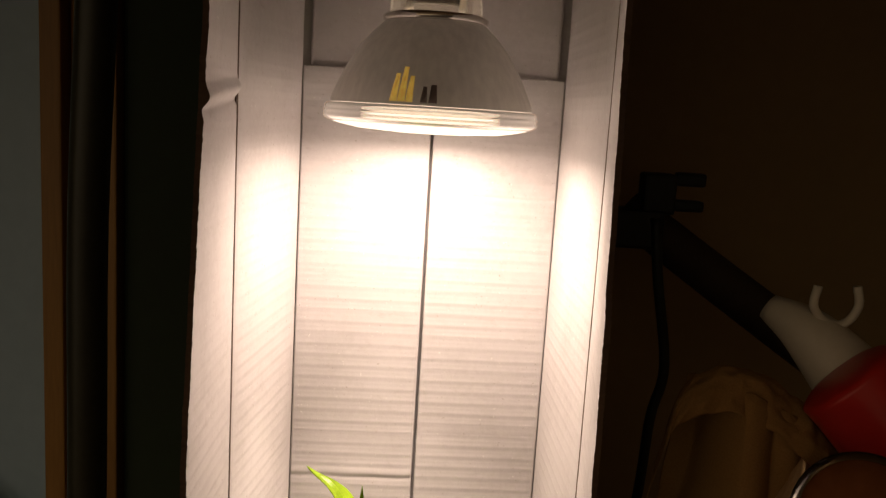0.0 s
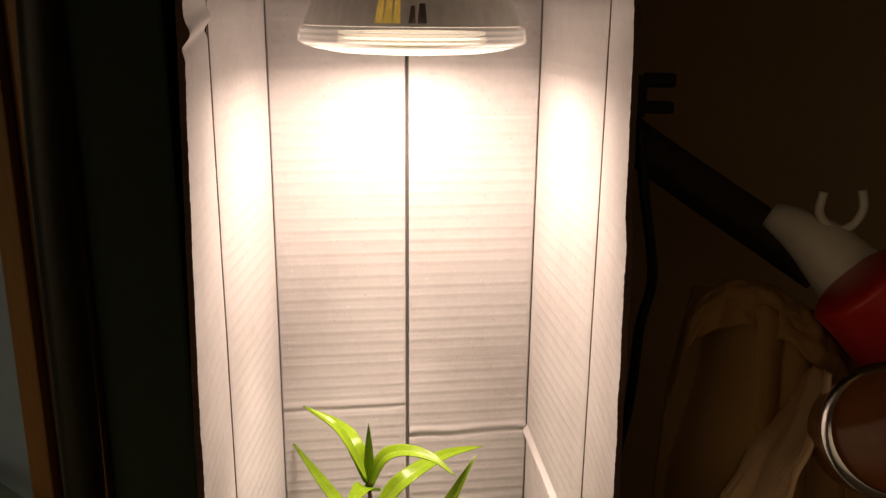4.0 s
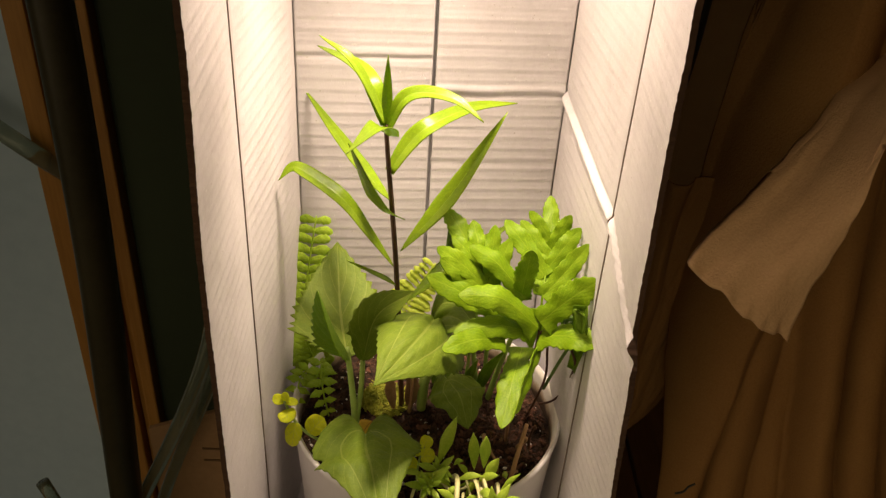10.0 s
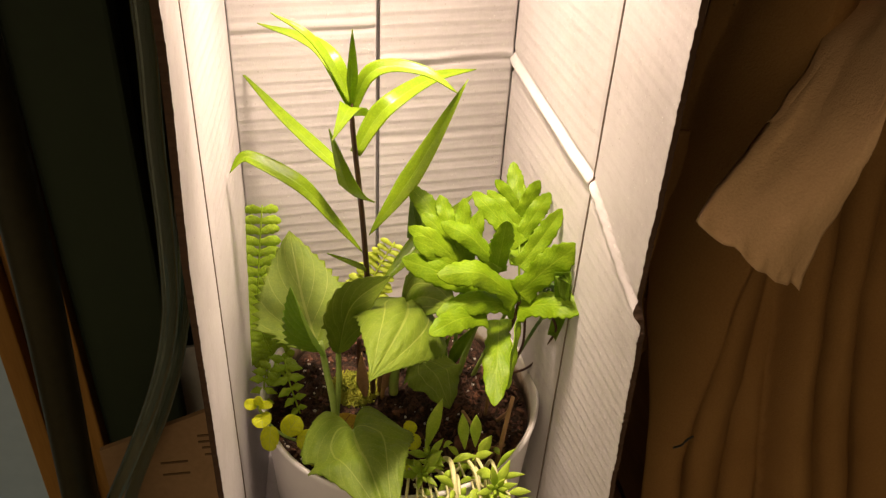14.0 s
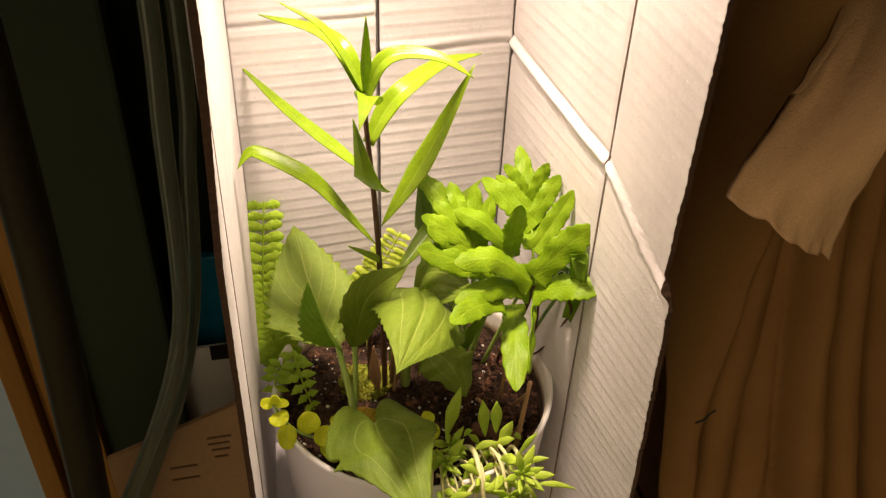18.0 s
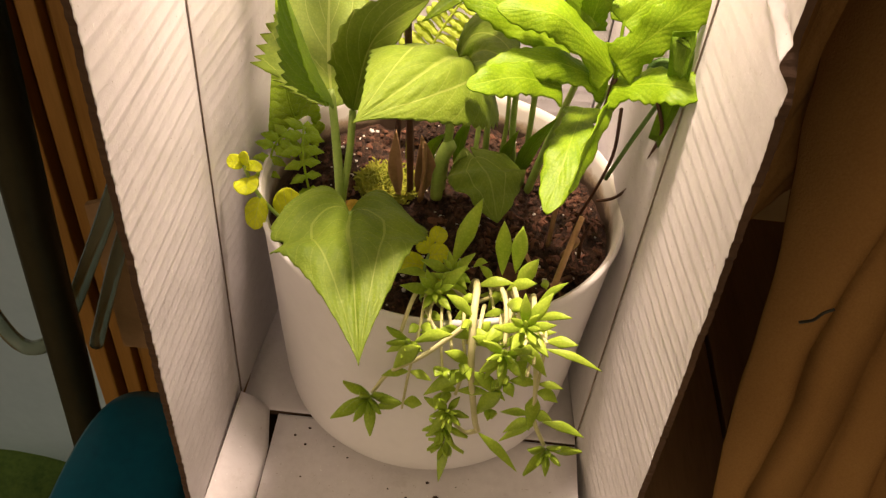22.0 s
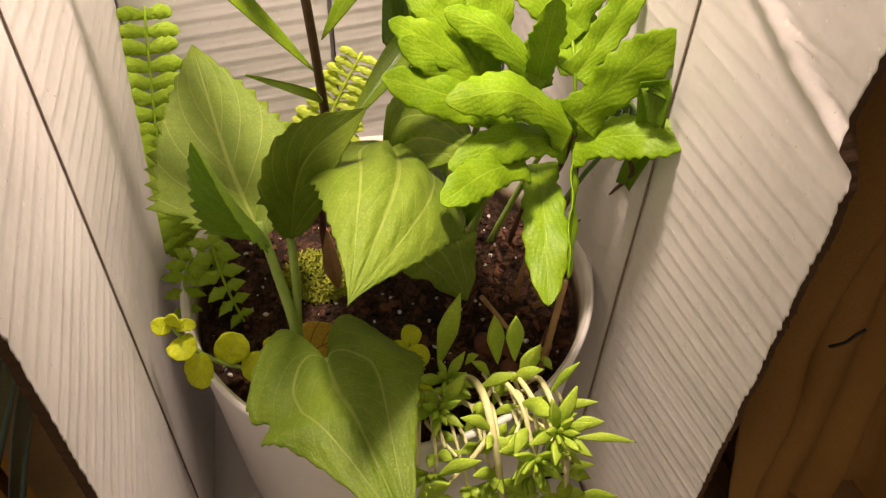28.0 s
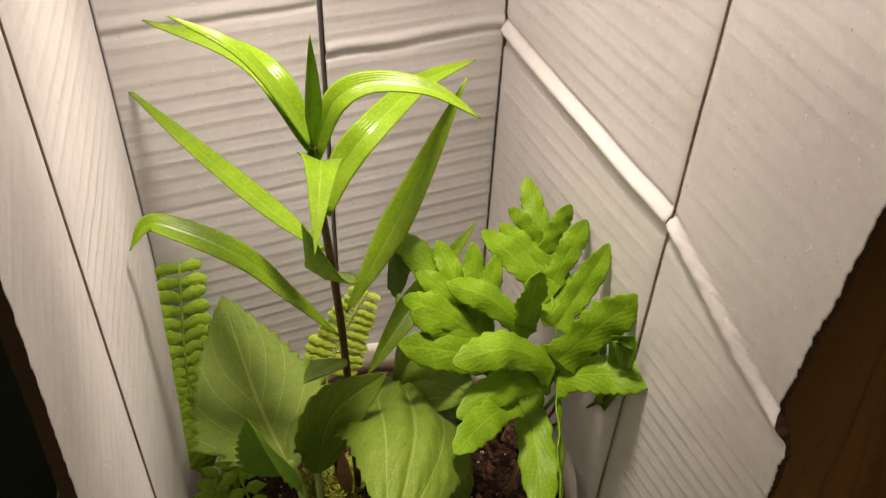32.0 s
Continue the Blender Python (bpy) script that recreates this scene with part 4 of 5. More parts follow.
SHAPES = {
    "lance": lambda s: min(1, (s / 0.42) ** 0.75) if s < 0.42 else max(0.0, 1 - ((s - 0.42) / 0.58) ** 1.7),
    "strap": lambda s: min(1, 0.55 + s * 1.5) if s < 0.3 else max(0.0, 1 - ((s - 0.3) / 0.7) ** 2.4),
    "egg": lambda s: math.sin(math.pi * min(1, s / 0.72) ** 0.62 * 0.5) if s < 0.30 else max(0.0, math.cos((s - 0.30) / 0.70 * math.pi / 2)) ** 0.95 * (0.945 if s < 0.31 else 0.945),
    "heart": lambda s: max(0.02, math.sin(math.pi * 0.5 * min(1, s / 0.28))) ** 0.5 if s < 0.28 else max(0.0, math.cos((s - 0.28) / 0.72 * math.pi / 2)) ** 0.9,
    "ovate": lambda s: max(0.004, math.sin(math.pi * 0.5 * min(1, s / 0.34))) ** 0.66 if s < 0.34 else max(0.0, math.cos((s - 0.34) / 0.66 * math.pi / 2)) ** 1.22,
    "round": lambda s: math.sqrt(max(0.0, 1 - (2 * s - 1) ** 2)),
    "lobe": lambda s: (0.55 + 0.45 * min(1, s / 0.55)) if s < 0.55 else math.sqrt(max(0.0, 1 - ((s - 0.55) / 0.45) ** 2)),
    "oblong": lambda s: 1.12 - 0.34 * (s / 0.18) if s < 0.18 else (0.78 + 0.22 * math.sin((s - 0.18) / 0.40 * math.pi / 2) if s < 0.58 else max(0.0, 1 - ((s - 0.58) / 0.42) ** 1.9) ** 0.62),
    "clasp": lambda s: 0.75 + 0.25 * math.sin(math.pi * min(1, s / 0.30) * 0.5) if s < 0.22 else max(0.0, 1 - ((s - 0.22) / 0.78) ** 1.15),
    "spoon": lambda s: 0.25 + 0.75 * s / 0.65 if s < 0.65 else math.sqrt(max(0.0, 1 - ((s - 0.65) / 0.35) ** 2)),
}


def leaf(bm, pts, width, shape="lance", up=(0, 0, 1), fold=0.25, droop=0.0, teeth=0.0, nteeth=9, n=20, k=6, thick=0.0005, lobes=0.0, puff=0.0, wave=0.0, crenate=0.0, nerves=0.0, palm=0.0, ribs=6, sweep=0.48, seed=0, bite=None, ears=0.0):
    """A blade along a curve. up: the way its upper face looks; fold: how far the halves rise to a V; lobes: the heart's ears."""
    uvl = bm.loops.layers.uv.verify()
    prof = SHAPES[shape]
    up = Vector(up).normalized()
    rows = []
    for i in range(n + 1):
        s = i / n
        p = bez(pts, s)
        d = (bez(pts, min(s + 0.02, 1)) - bez(pts, max(s - 0.02, 0))).normalized()
        side = d.cross(up)
        side = side.normalized() if side.length > 1e-4 else d.orthogonal().normalized()
        nrm = side.cross(d).normalized()
        w = max(width * prof(s), 0.00012)
        row = []
        for j in range(-k, k + 1):
            a = j / k
            x = w * a
            if teeth and abs(j) == k and 0.03 < s < 0.97:
                x *= 1 + teeth * (((s * nteeth) % 1.0) - 0.35)
            if crenate:
                x *= 1 + crenate * abs(a) ** 2 * (math.sin(s * nteeth * 6.283 + (1.7 if a > 0 else 0) + seed) + 0.8 * noise.noise((s * nteeth * 1.4, seed * 2.7, 3 if a > 0 else 8)))
            if bite and a * bite[1] > 0:
                x *= 1 - bite[2] * abs(a) ** 4 * math.exp(-((s - bite[0]) / bite[3]) ** 2)
            back = lobes * max(0, 1 - s / 0.38) ** 1.4 * math.sin(math.pi * min(1, abs(a) * 0.90)) ** 0.8
            if ears:
                back += ears * max(0, 1 - s / 0.38) ** 1.4 * math.sin(math.pi * min(1, abs(x) / width * 0.9)) ** 0.8
            h = fold * abs(x) - droop * x * x / max(width, 1e-5) + wave * w * abs(a) * math.sin(s * 17 + seed + (2 if a > 0 else 0))
            h += puff * w * math.sin(math.pi * min(1, abs(a))) * (0.6 + 0.4 * math.sin(s * 44 - abs(a) * 7 + seed))
            if nerves:
                ease = min(1, s * 6 + 0.2) * (1 - s) ** 0.9
                if palm:
                    at = palm * min(1, s / 0.30) ** 0.8
                    h += nerves * width * ease * (1.6 * math.sin(math.pi * min(1, abs(a) / max(at, 0.02))) ** 2 * (abs(a) < at) + 1.2 * math.sin(math.pi * min(1, (abs(a) - at) / (1 - at))) ** 2 * (abs(a) >= at))
                q = (ribs * (s - sweep * abs(a) ** 0.85)) % 1.0 - 0.5
                h -= nerves * width * ease * (1.2 * math.exp(-(a / 0.07) ** 2) + (0.35 if palm else 0.9) * math.exp(-(q / 0.10) ** 2) * min(1, abs(a) * 8))
                h += nerves * (0.15 if palm else 0.35) * width * noise.noise((s * 22 + seed, a * 9, seed * 1.7))
            h += 0.02 * w * noise.noise((s * 6 + seed, a * 3, seed * 1.7))
            row.append((p + side * x + nrm * h - d * back, nrm, (0.5 + 0.5 * a, s)))
        rows.append(row)
    top = [[(bm.verts.new(q), c) for q, _, c in r] for r in rows]
    bot = [[(bm.verts.new(q - m * thick), c) for q, m, c in r] for r in rows]

    def face(vs):
        f = fill(bm, [v for v, _ in vs])
        if f:
            f.smooth = True
            for loop, (_, c) in zip(f.loops, vs):
                loop[uvl].uv = c

    m = 2 * k
    for i in range(n):
        for j in range(m):
            face([top[i][j], top[i][j + 1], top[i + 1][j + 1], top[i + 1][j]])
            face([bot[i][j], bot[i + 1][j], bot[i + 1][j + 1], bot[i][j + 1]])
        face([top[i][0], top[i + 1][0], bot[i + 1][0], bot[i][0]])
        face([top[i][m], bot[i][m], bot[i + 1][m], top[i + 1][m]])
    for j in range(m):
        face([top[0][j], bot[0][j], bot[0][j + 1], top[0][j + 1]])
        face([top[n][j], top[n][j + 1], bot[n][j + 1], bot[n][j]])
    return bm


def leaf_part(name, parent, mat, pts, width, shape="lance", label="", **more):
    bm = bmesh.new()
    leaf(bm, pts, width, shape, **more)
    return into(part(name, bm, mat, parent, label, smooth=False), parent)


def stem_part(name, parent, mat, pts, radius, label="", n=14, seg=8):
    bm = bmesh.new()
    tube(bm, pts, radius, n, seg)
    return into(part(name, bm, mat, parent, label), parent)


# tall lily
lily = thing("lily_plant", "young lily with glossy narrow green leaves on a brown stem", "plant", at=(-0.010, 0.515, SOIL_Z))
stem_part("stem", lily, BROWN_STEM, [(-0.010, 0.515, SOIL_Z - 0.01), (-0.013, 0.505, 0.25), (-0.0165, 0.497, 0.315), (-0.0195, 0.493, 0.356), (-0.0225, 0.492, 0.39), (-0.0238, 0.489, 0.411)], lambda s: 0.0018 - 0.0006 * s, "dark brown stem", 24)
T = Vector((-0.0238, 0.488, 0.411))
leaf_part("leaf", lily, LILY, [T, (-0.0365, 0.5065, 0.4314), (-0.0674, 0.5588, 0.4247)], 0.0052, "strap", up=(0.2, -0.45, 0.85))
leaf_part("leaf", lily, LILY, [T, (-0.040, 0.494, 0.440), (-0.0588, 0.5048, 0.4504)], 0.0036, "strap", up=(0.5, -0.2, 0.8))
leaf_part("leaf", lily, LILY, [T, (-0.0236, 0.486, 0.428), (-0.0230, 0.4833, 0.4501)], 0.0028, "lance", up=(0.3, -1, 0.0), fold=0.6)
leaf_part("leaf", lily, LILY, [T - Vector((0, 0, 0.004)), (-0.016, 0.490, 0.424), (-0.0045, 0.4908, 0.4286), (0.012, 0.484, 0.428), (0.0251, 0.4736, 0.422)], 0.0042, "strap", up=(0.1, -0.5, 0.9))
leaf_part("leaf", lily, LILY, [(-0.0215, 0.493, 0.381), (-0.012, 0.499, 0.395), (-0.0012, 0.5032, 0.4044), (0.022, 0.522, 0.408), (0.0481, 0.5387, 0.4047)], 0.0056, "strap", up=(-0.2, -0.5, 0.85))
leaf_part("leaf", lily, LILY, [(-0.0145, 0.498, 0.327), (0.0131, 0.518, 0.3545), (0.0423, 0.5318, 0.4021)], 0.0060, "lance", up=(-0.5, -0.75, 0.4))
leaf_part("leaf", lily, LILY, [(-0.0205, 0.495, 0.362), (-0.034, 0.515, 0.3655), (-0.0568, 0.5581, 0.3693), (-0.0814, 0.5892, 0.3856)], 0.0052, "lance", up=(0.4, -0.5, 0.8))
leaf_part("leaf", lily, LILY, [(-0.0175, 0.4985, 0.315), (-0.0330, 0.506, 0.333), (-0.0493, 0.5138, 0.3507), (-0.072, 0.524, 0.3615), (-0.080, 0.526, 0.3625), (-0.0865, 0.520, 0.357)], 0.0052, "lance", up=(0.4, -0.5, 0.8), n=30)
leaf_part("leaf", lily, LILY, [(-0.0190, 0.4935, 0.354), (-0.027, 0.465, 0.378), (-0.0370, 0.4300, 0.4290)], 0.0098, "clasp", up=(0.45, 0.4, 0.7), fold=0.20, n=30)
leaf_part("leaf", lily, LILY, [(-0.0222, 0.4885, 0.4050), (-0.0265, 0.460, 0.4230), (-0.0367, 0.4160, 0.4310)], 0.0070, "clasp", up=(0.25, 0.2, 1), fold=0.25, n=30)
leaf_part("leaf", lily, LILY, [(-0.0165, 0.495, 0.305), (-0.028, 0.470, 0.330), (-0.0393, 0.4433, 0.3567)], 0.0060, "lance", up=(0.2, 0.3, 1), fold=0.3)

# the coarse toothed plant
cup = thing("toothed_leaf_plant", "broad grey-green toothed leaves on upright stalks", "plant", at=(-0.0375, 0.4632, SOIL_Z))
stem_part("stalk", cup, GREEN_STEM, [(-0.036, 0.462, SOIL_Z - 0.01), (-0.0375, 0.4640, 0.226), (-0.041, 0.474, 0.25), (-0.0439, 0.4804, 0.268)], lambda s: 0.0024 - 0.0008 * s)
stem_part("stalk", cup, GREEN_STEM, [(-0.0374, 0.4636, 0.214), (-0.0362, 0.466, 0.228), (-0.0345, 0.471, 0.245), (-0.034, 0.476, 0.262)], 0.0016)
leaf_part("leaf", cup, GREY_GREEN, [(-0.0439, 0.4830, 0.258), (-0.052, 0.520, 0.266), (-0.0583, 0.5633, 0.2881)], 0.032, "egg", up=(0.15, -0.75, 0.65), fold=0.05, teeth=0.22, nteeth=17, n=80, k=14, nerves=0.030)
leaf_part("leaf", cup, FRESH, [(-0.0425, 0.478, 0.262), (-0.050, 0.474, 0.284), (-0.0580, 0.4625, 0.3225)], 0.0135, "egg", up=(-0.6, -0.6, 0.4), fold=0.7, teeth=0.2, nteeth=12, n=48, k=10, nerves=0.034, ribs=7, sweep=0.5)
leaf_part("leaf", cup, GREY_GREEN, [(-0.034, 0.476, 0.262), (-0.026, 0.476, 0.296), (-0.0052, 0.4732, 0.3175)], 0.0145, "egg", up=(0.25, -0.5, 0.8), fold=0.3, teeth=0.14, nteeth=12, n=48, k=12, nerves=0.034, ribs=7, sweep=0.5)
heart = thing("heart_leaf_plant", "large heart-shaped grey-green leaves hanging over the soil", "plant", at=(0.006, 0.52, SOIL_Z))
stem_part("stalk", heart, GREEN_STEM, [(0.004, 0.525, SOIL_Z - 0.01), (0.006, 0.515, 0.23), (0.0073, 0.4975, 0.275)], 0.0022)
leaf_part("leaf", heart, HEART, [(0.0076, 0.5000, 0.2770), (0.0062, 0.4820, 0.2900), (0.0010, 0.456, 0.302), (-0.0110, 0.4300, 0.3050), (-0.0234, 0.4067, 0.306)], 0.0275, "ovate", up=(0.12, -0.45, 0.9), fold=0.08, droop=0.62, teeth=0.07, nteeth=20, n=80, k=18, ears=0.026, palm=0.46, nerves=0.048, ribs=5, sweep=0.5)
leaf_part("leaf", heart, HEART, [(0.0073, 0.4985, 0.2750), (0.016, 0.486, 0.291), (0.031, 0.463, 0.300)], 0.019, "ovate", up=(0.05, -0.6, 0.8), fold=0.1, droop=0.3, teeth=0.08, nteeth=10, n=44, k=14, lobes=0.007, palm=0.46, nerves=0.045, ribs=5, sweep=0.5)
stem_part("stalk", heart, GREEN_STEM, [(-0.026, 0.470, SOIL_Z - 0.01), (-0.030, 0.450, 0.220), (-0.0288, 0.4365, 0.2395)], 0.0018)
leaf_part("leaf", heart, HEART, [(-0.0290, 0.4365, 0.2400), (-0.0275, 0.4230, 0.2430), (-0.0230, 0.4050, 0.2460), (-0.0140, 0.3620, 0.240)], 0.0305, "ovate", up=(0.05, -0.35, 0.95), fold=0.16, droop=0.25, teeth=0.05, nteeth=15, wave=0.07, n=80, k=16, ears=0.033, palm=0.46, nerves=0.045, ribs=9, sweep=0.5, bite=(0.36, 1, 0.20, 0.04), seed=3)
leaf_part("leaf", heart, HEART, [(0.020, 0.505, 0.222), (0.027, 0.491, 0.222), (0.0325, 0.473, 0.212)], 0.019, "heart", up=(0.15, -0.3, 0.9), fold=-0.12, wave=0.16, crenate=0.05, nteeth=5, n=36, k=12, lobes=0.010, nerves=0.026, ribs=5, sweep=0.5)


stem_part("cut_stalk", heart, GREEN_STEM, [(0.0027, 0.5119, 0.1900), (0.0028, 0.5119, 0.2020), (0.0039, 0.5139, 0.2134), (0.0079, 0.5159, 0.2233)], lambda s: 0.0036 * (0.85 + 0.2 * s) * math.sqrt(max(0.05, 1 - max(0, (s - 0.9) / 0.1) ** 2)), "thick pale cut stalk", 16, 14)

# lower lily leaf and the dark leaf behind it
leaf_part("leaf", lily, LILY, [(-0.0088, 0.4903, 0.2980), (0.018, 0.512, 0.3120), (0.0539, 0.5391, 0.3255)], 0.0058, "lance", up=(-0.4, -0.6, 0.6), label="lower leaf with yellow blotches")
dark = thing("broad_leaf_sprout", "dark green ovate leaf on a thin green stalk", "plant", at=(0.020, 0.548, SOIL_Z))
stem_part("stalk", dark, GREEN_STEM, [(0.020, 0.546, SOIL_Z - 0.01), (0.0205, 0.547, 0.24), (0.0195, 0.546, 0.284)], 0.0014)
leaf_part("leaf", dark, DEEP, [(0.0195, 0.546, 0.282), (0.0180, 0.545, 0.303), (0.0145, 0.539, 0.3245)], 0.0085, "egg", up=(0.5, -0.8, 0.1), fold=0.3, teeth=0.06, nteeth=7, n=30, seed=2)


# ---- sensitive fern: lobed fronds ----
def lobe(parent, base, tip, w, up=(0, -0.6, 0.8), sag=0.004, seed=0, shape="oblong", fold=0.10, name="leaflet"):
    a, b = Vector(base), Vector(tip)
    m = a.lerp(b, 0.5) + Vector((0, 0, sag))
    return leaf_part(name, parent, FROND, [a, m, b], w * 1.0, shape, up=up, fold=fold, droop=0.22, crenate=0.062, nteeth=7.5 + (seed % 3), wave=0.13, nerves=0.006, ribs=12, sweep=0.40, seed=seed, n=64, k=8)


fern = thing("sensitive_fern", "light green fern with broad wavy-lobed fronds", "fern", at=(0.062, 0.52, SOIL_Z))
stem_part("stalk", fern, BROWN_STEM, [(0.066, 0.522, SOIL_Z - 0.01), (0.0685, 0.510, 0.225), (0.0695, 0.488, 0.262), (0.0690, 0.4775, 0.2900)], 0.0012, "thin dark brown stalk")
RACHIS = [(0.0690, 0.4775, 0.2900), (0.0682, 0.4831, 0.3110), (0.0715, 0.5000, 0.3205), (0.0745, 0.5171, 0.3290), (0.0745, 0.5379, 0.3454)]
J = (0.0680, 0.4765, 0.2925)
UPF = (-0.05, -0.75, 0.65)
stem_part("rachis", fern, FROND, RACHIS, lambda s: 0.0008 - 0.0005 * s)
frond = leaf_part("frond", fern, FROND, RACHIS[1:], 0.0092, "strap", up=UPF, fold=0.04, crenate=0.08, nteeth=6, n=40, k=8, wave=0.08, nerves=0.012, ribs=12, label="middle blade that joins the lobes")


def along(s):
    return tuple(bez(RACHIS, s))


# upper lobes, in order from the tip down
lobe(frond, along(0.70), (0.0744, 0.5385, 0.3457), 0.0050, UPF, 0.001, 1, fold=0.03)
lobe(frond, along(0.72), (0.0603, 0.5220, 0.3440), 0.0036, UPF, 0.001, 2, fold=0.03)
lobe(frond, along(0.58), (0.0554, 0.5199, 0.3385), 0.0042, UPF, 0.001, 3, fold=0.03)
lobe(frond, along(0.66), (0.0835, 0.5133, 0.3476), 0.0044, UPF, 0.000, 4, fold=0.03)
lobe(frond, along(0.46), (0.0892, 0.5081, 0.3424), 0.0054, UPF, 0.001, 5)
lobe(frond, along(0.24), (0.0920, 0.4924, 0.3417), 0.0058, (-0.3, -0.8, 0.5), -0.001, 6, fold=0.30)
lobe(frond, along(0.40), (0.0455, 0.5138, 0.3419), 0.0058, UPF, 0.002, 7)
# the side blade with its upright lobe
lobe(frond, (0.0565, 0.4870, 0.3040), (0.0594, 0.4869, 0.3395), 0.0068, (0.15, -0.85, 0.5), 0.000, 8, fold=0.12)
lobe(frond, (0.0590, 0.4860, 0.3060), (0.0250, 0.4960, 0.3340), 0.0062, (0.1, -0.65, 0.75), 0.006, 9, fold=-0.12)
# lower lobes round the stalk's head
lobe(frond, J, (0.0192, 0.4694, 0.3185), 0.0078, (0.1, -0.55, 0.85), 0.010, 10, fold=-0.12)
lobe(frond, (0.0670, 0.4780, 0.2870), (0.0177, 0.4579, 0.3009), 0.0070, (0.1, -0.55, 0.85), 0.006, 11, fold=-0.12)
lobe(frond, (0.0480, 0.4680, 0.2890), (0.0115, 0.4430, 0.3010), 0.0068, (0.1, -0.55, 0.85), 0.004, 12)
lobe(frond, (0.0680, 0.4770, 0.2960), (0.0950, 0.4680, 0.3340), 0.0086, (-0.35, -0.8, 0.5), 0.002, 13)
lobe(frond, (0.0685, 0.4770, 0.2860), (0.0982, 0.4510, 0.3035), 0.0082, (-0.1, -0.5, 0.85), 0.003, 14)
lobe(frond, (0.0615, 0.4880, 0.2680), (0.0470, 0.4300, 0.2570), 0.0080, (-0.2, -0.55, 0.8), 0.006, 15, fold=0.20)
lobe(frond, (0.0716, 0.4818, 0.2802), (0.0540, 0.4330, 0.2660), 0.0048, (0.85, -0.45, 0.3), 0.003, 16, fold=0.4)
# the second frond
B0 = (0.0389, 0.4876, 0.3077)
stem_part("stalk", fern, GREEN_STEM, [(0.046, 0.535, SOIL_Z - 0.01), (0.043, 0.515, 0.25), B0], 0.0014)
frond = leaf_part("frond", fern, FROND, [B0, (0.0285, 0.5000, 0.3240), (0.0102, 0.5213, 0.3431)], 0.0098, "strap", up=(0.15, -0.7, 0.7), fold=0.05, crenate=0.10, nteeth=5, n=36, k=8, wave=0.08, nerves=0.012, ribs=10, label="middle blade that joins the lobes")
UPB = (0.15, -0.7, 0.7)
lobe(frond, (0.0300, 0.4990, 0.3220), (0.0102, 0.5213, 0.3431), 0.0060, UPB, 0.003, 21)
lobe(frond, (0.0340, 0.4940, 0.3160), (0.0270, 0.5150, 0.3400), 0.0054, UPB, 0.002, 22)
lobe(frond, (0.0375, 0.4890, 0.3100), (0.0397, 0.5089, 0.3412), 0.0052, UPB, 0.001, 23)
lobe(frond, B0, (0.0491, 0.5059, 0.3345), 0.0050, UPB, 0.001, 24)
lobe(frond, (0.0340, 0.4930, 0.3150), (0.0151, 0.5043, 0.3353), 0.0050, UPB, 0.003, 25)
lobe(frond, B0, (0.0064, 0.4926, 0.3346), 0.0060, UPB, 0.003, 26)
lobe(frond, B0, (0.0084, 0.4880, 0.3300), 0.0066, UPB, 0.001, 27)
lobe(frond, (0.0500, 0.4800, 0.2970), (0.0013, 0.4810, 0.3224), 0.0082, (0.1, -0.6, 0.8), 0.001, 28)
for k, (x, y, ex, ey, ez, r) in enumerate([(0.026, 0.530, 0.022, 0.518, 0.262, 0.0017), (0.031, 0.533, 0.030, 0.512, 0.270, 0.0013), (0.044, 0.530, 0.034, 0.516, 0.274, 0.0018), (0.047, 0.527, 0.060, 0.505, 0.275, 0.0021), (0.055, 0.524, 0.072, 0.500, 0.272, 0.0015)]):
    stem_part("stalk", fern, GREEN_STEM, [(x, y, SOIL_Z - 0.01), ((x + ex) / 2 + 0.003 * math.sin(k * 2.1), (y + ey) / 2 + 0.004, 0.225), (ex, ey, ez)], lambda s, r=r: r * (1.1 - 0.4 * s))
for a, m, b, w in (((0.040, 0.524, 0.190), (0.045, 0.516, 0.222), (0.054, 0.508, 0.248), 0.0040), ((0.030, 0.526, 0.190), (0.034, 0.519, 0.215), (0.038, 0.512, 0.236), 0.0032), ((0.010, 0.536, 0.190), (0.012, 0.530, 0.214), (0.016, 0.524, 0.232), 0.0034), ((-0.004, 0.530, 0.190), (-0.002, 0.522, 0.212), (0.004, 0.514, 0.228), 0.0032)):
    leaf_part("young_leaf", fern, FRESH, [a, m, b], w, "lance", up=(-0.3, -0.8, 0.4), fold=0.4, n=16, k=4, label="narrow young leaf")
stem_part("fallen_stalk", fern, BROWN_STEM, [(0.0820, 0.512, 0.1990), (0.0895, 0.508, 0.2060), (0.0935, 0.496, 0.2270), (0.0930, 0.481, 0.2550), (0.0905, 0.4690, 0.2745), (0.0850, 0.4700, 0.2880)], 0.0008, "arching dark brown stalk", 24)
stem_part("fallen_stalk", fern, BROWN_STEM, [(0.074, 0.510, SOIL_Z), (0.078, 0.502, 0.215), (0.079, 0.490, 0.245), (0.076, 0.484, 0.272)], 0.0008, "thin dark brown stalk")
turns = [(0.0865 + (0.0055 - 0.0045 * k / 30) * math.cos(k * 0.42), 0.481 + 0.0006 * k / 10, 0.2930 + (0.0055 - 0.0045 * k / 30) * math.sin(k * 0.42)) for k in range(31)]
stem_part("fiddlehead", fern, two_tone("fiddlehead_green", (0.10, 0.20, 0.04), (0.18, 0.30, 0.07), 90, 500, 0.6, 0.6).m, [(0.083, 0.510, 0.215), (0.088, 0.498, 0.250), (0.0918, 0.484, 0.282)] + turns, 0.0011, "tightly coiled young frond", 70, 8)
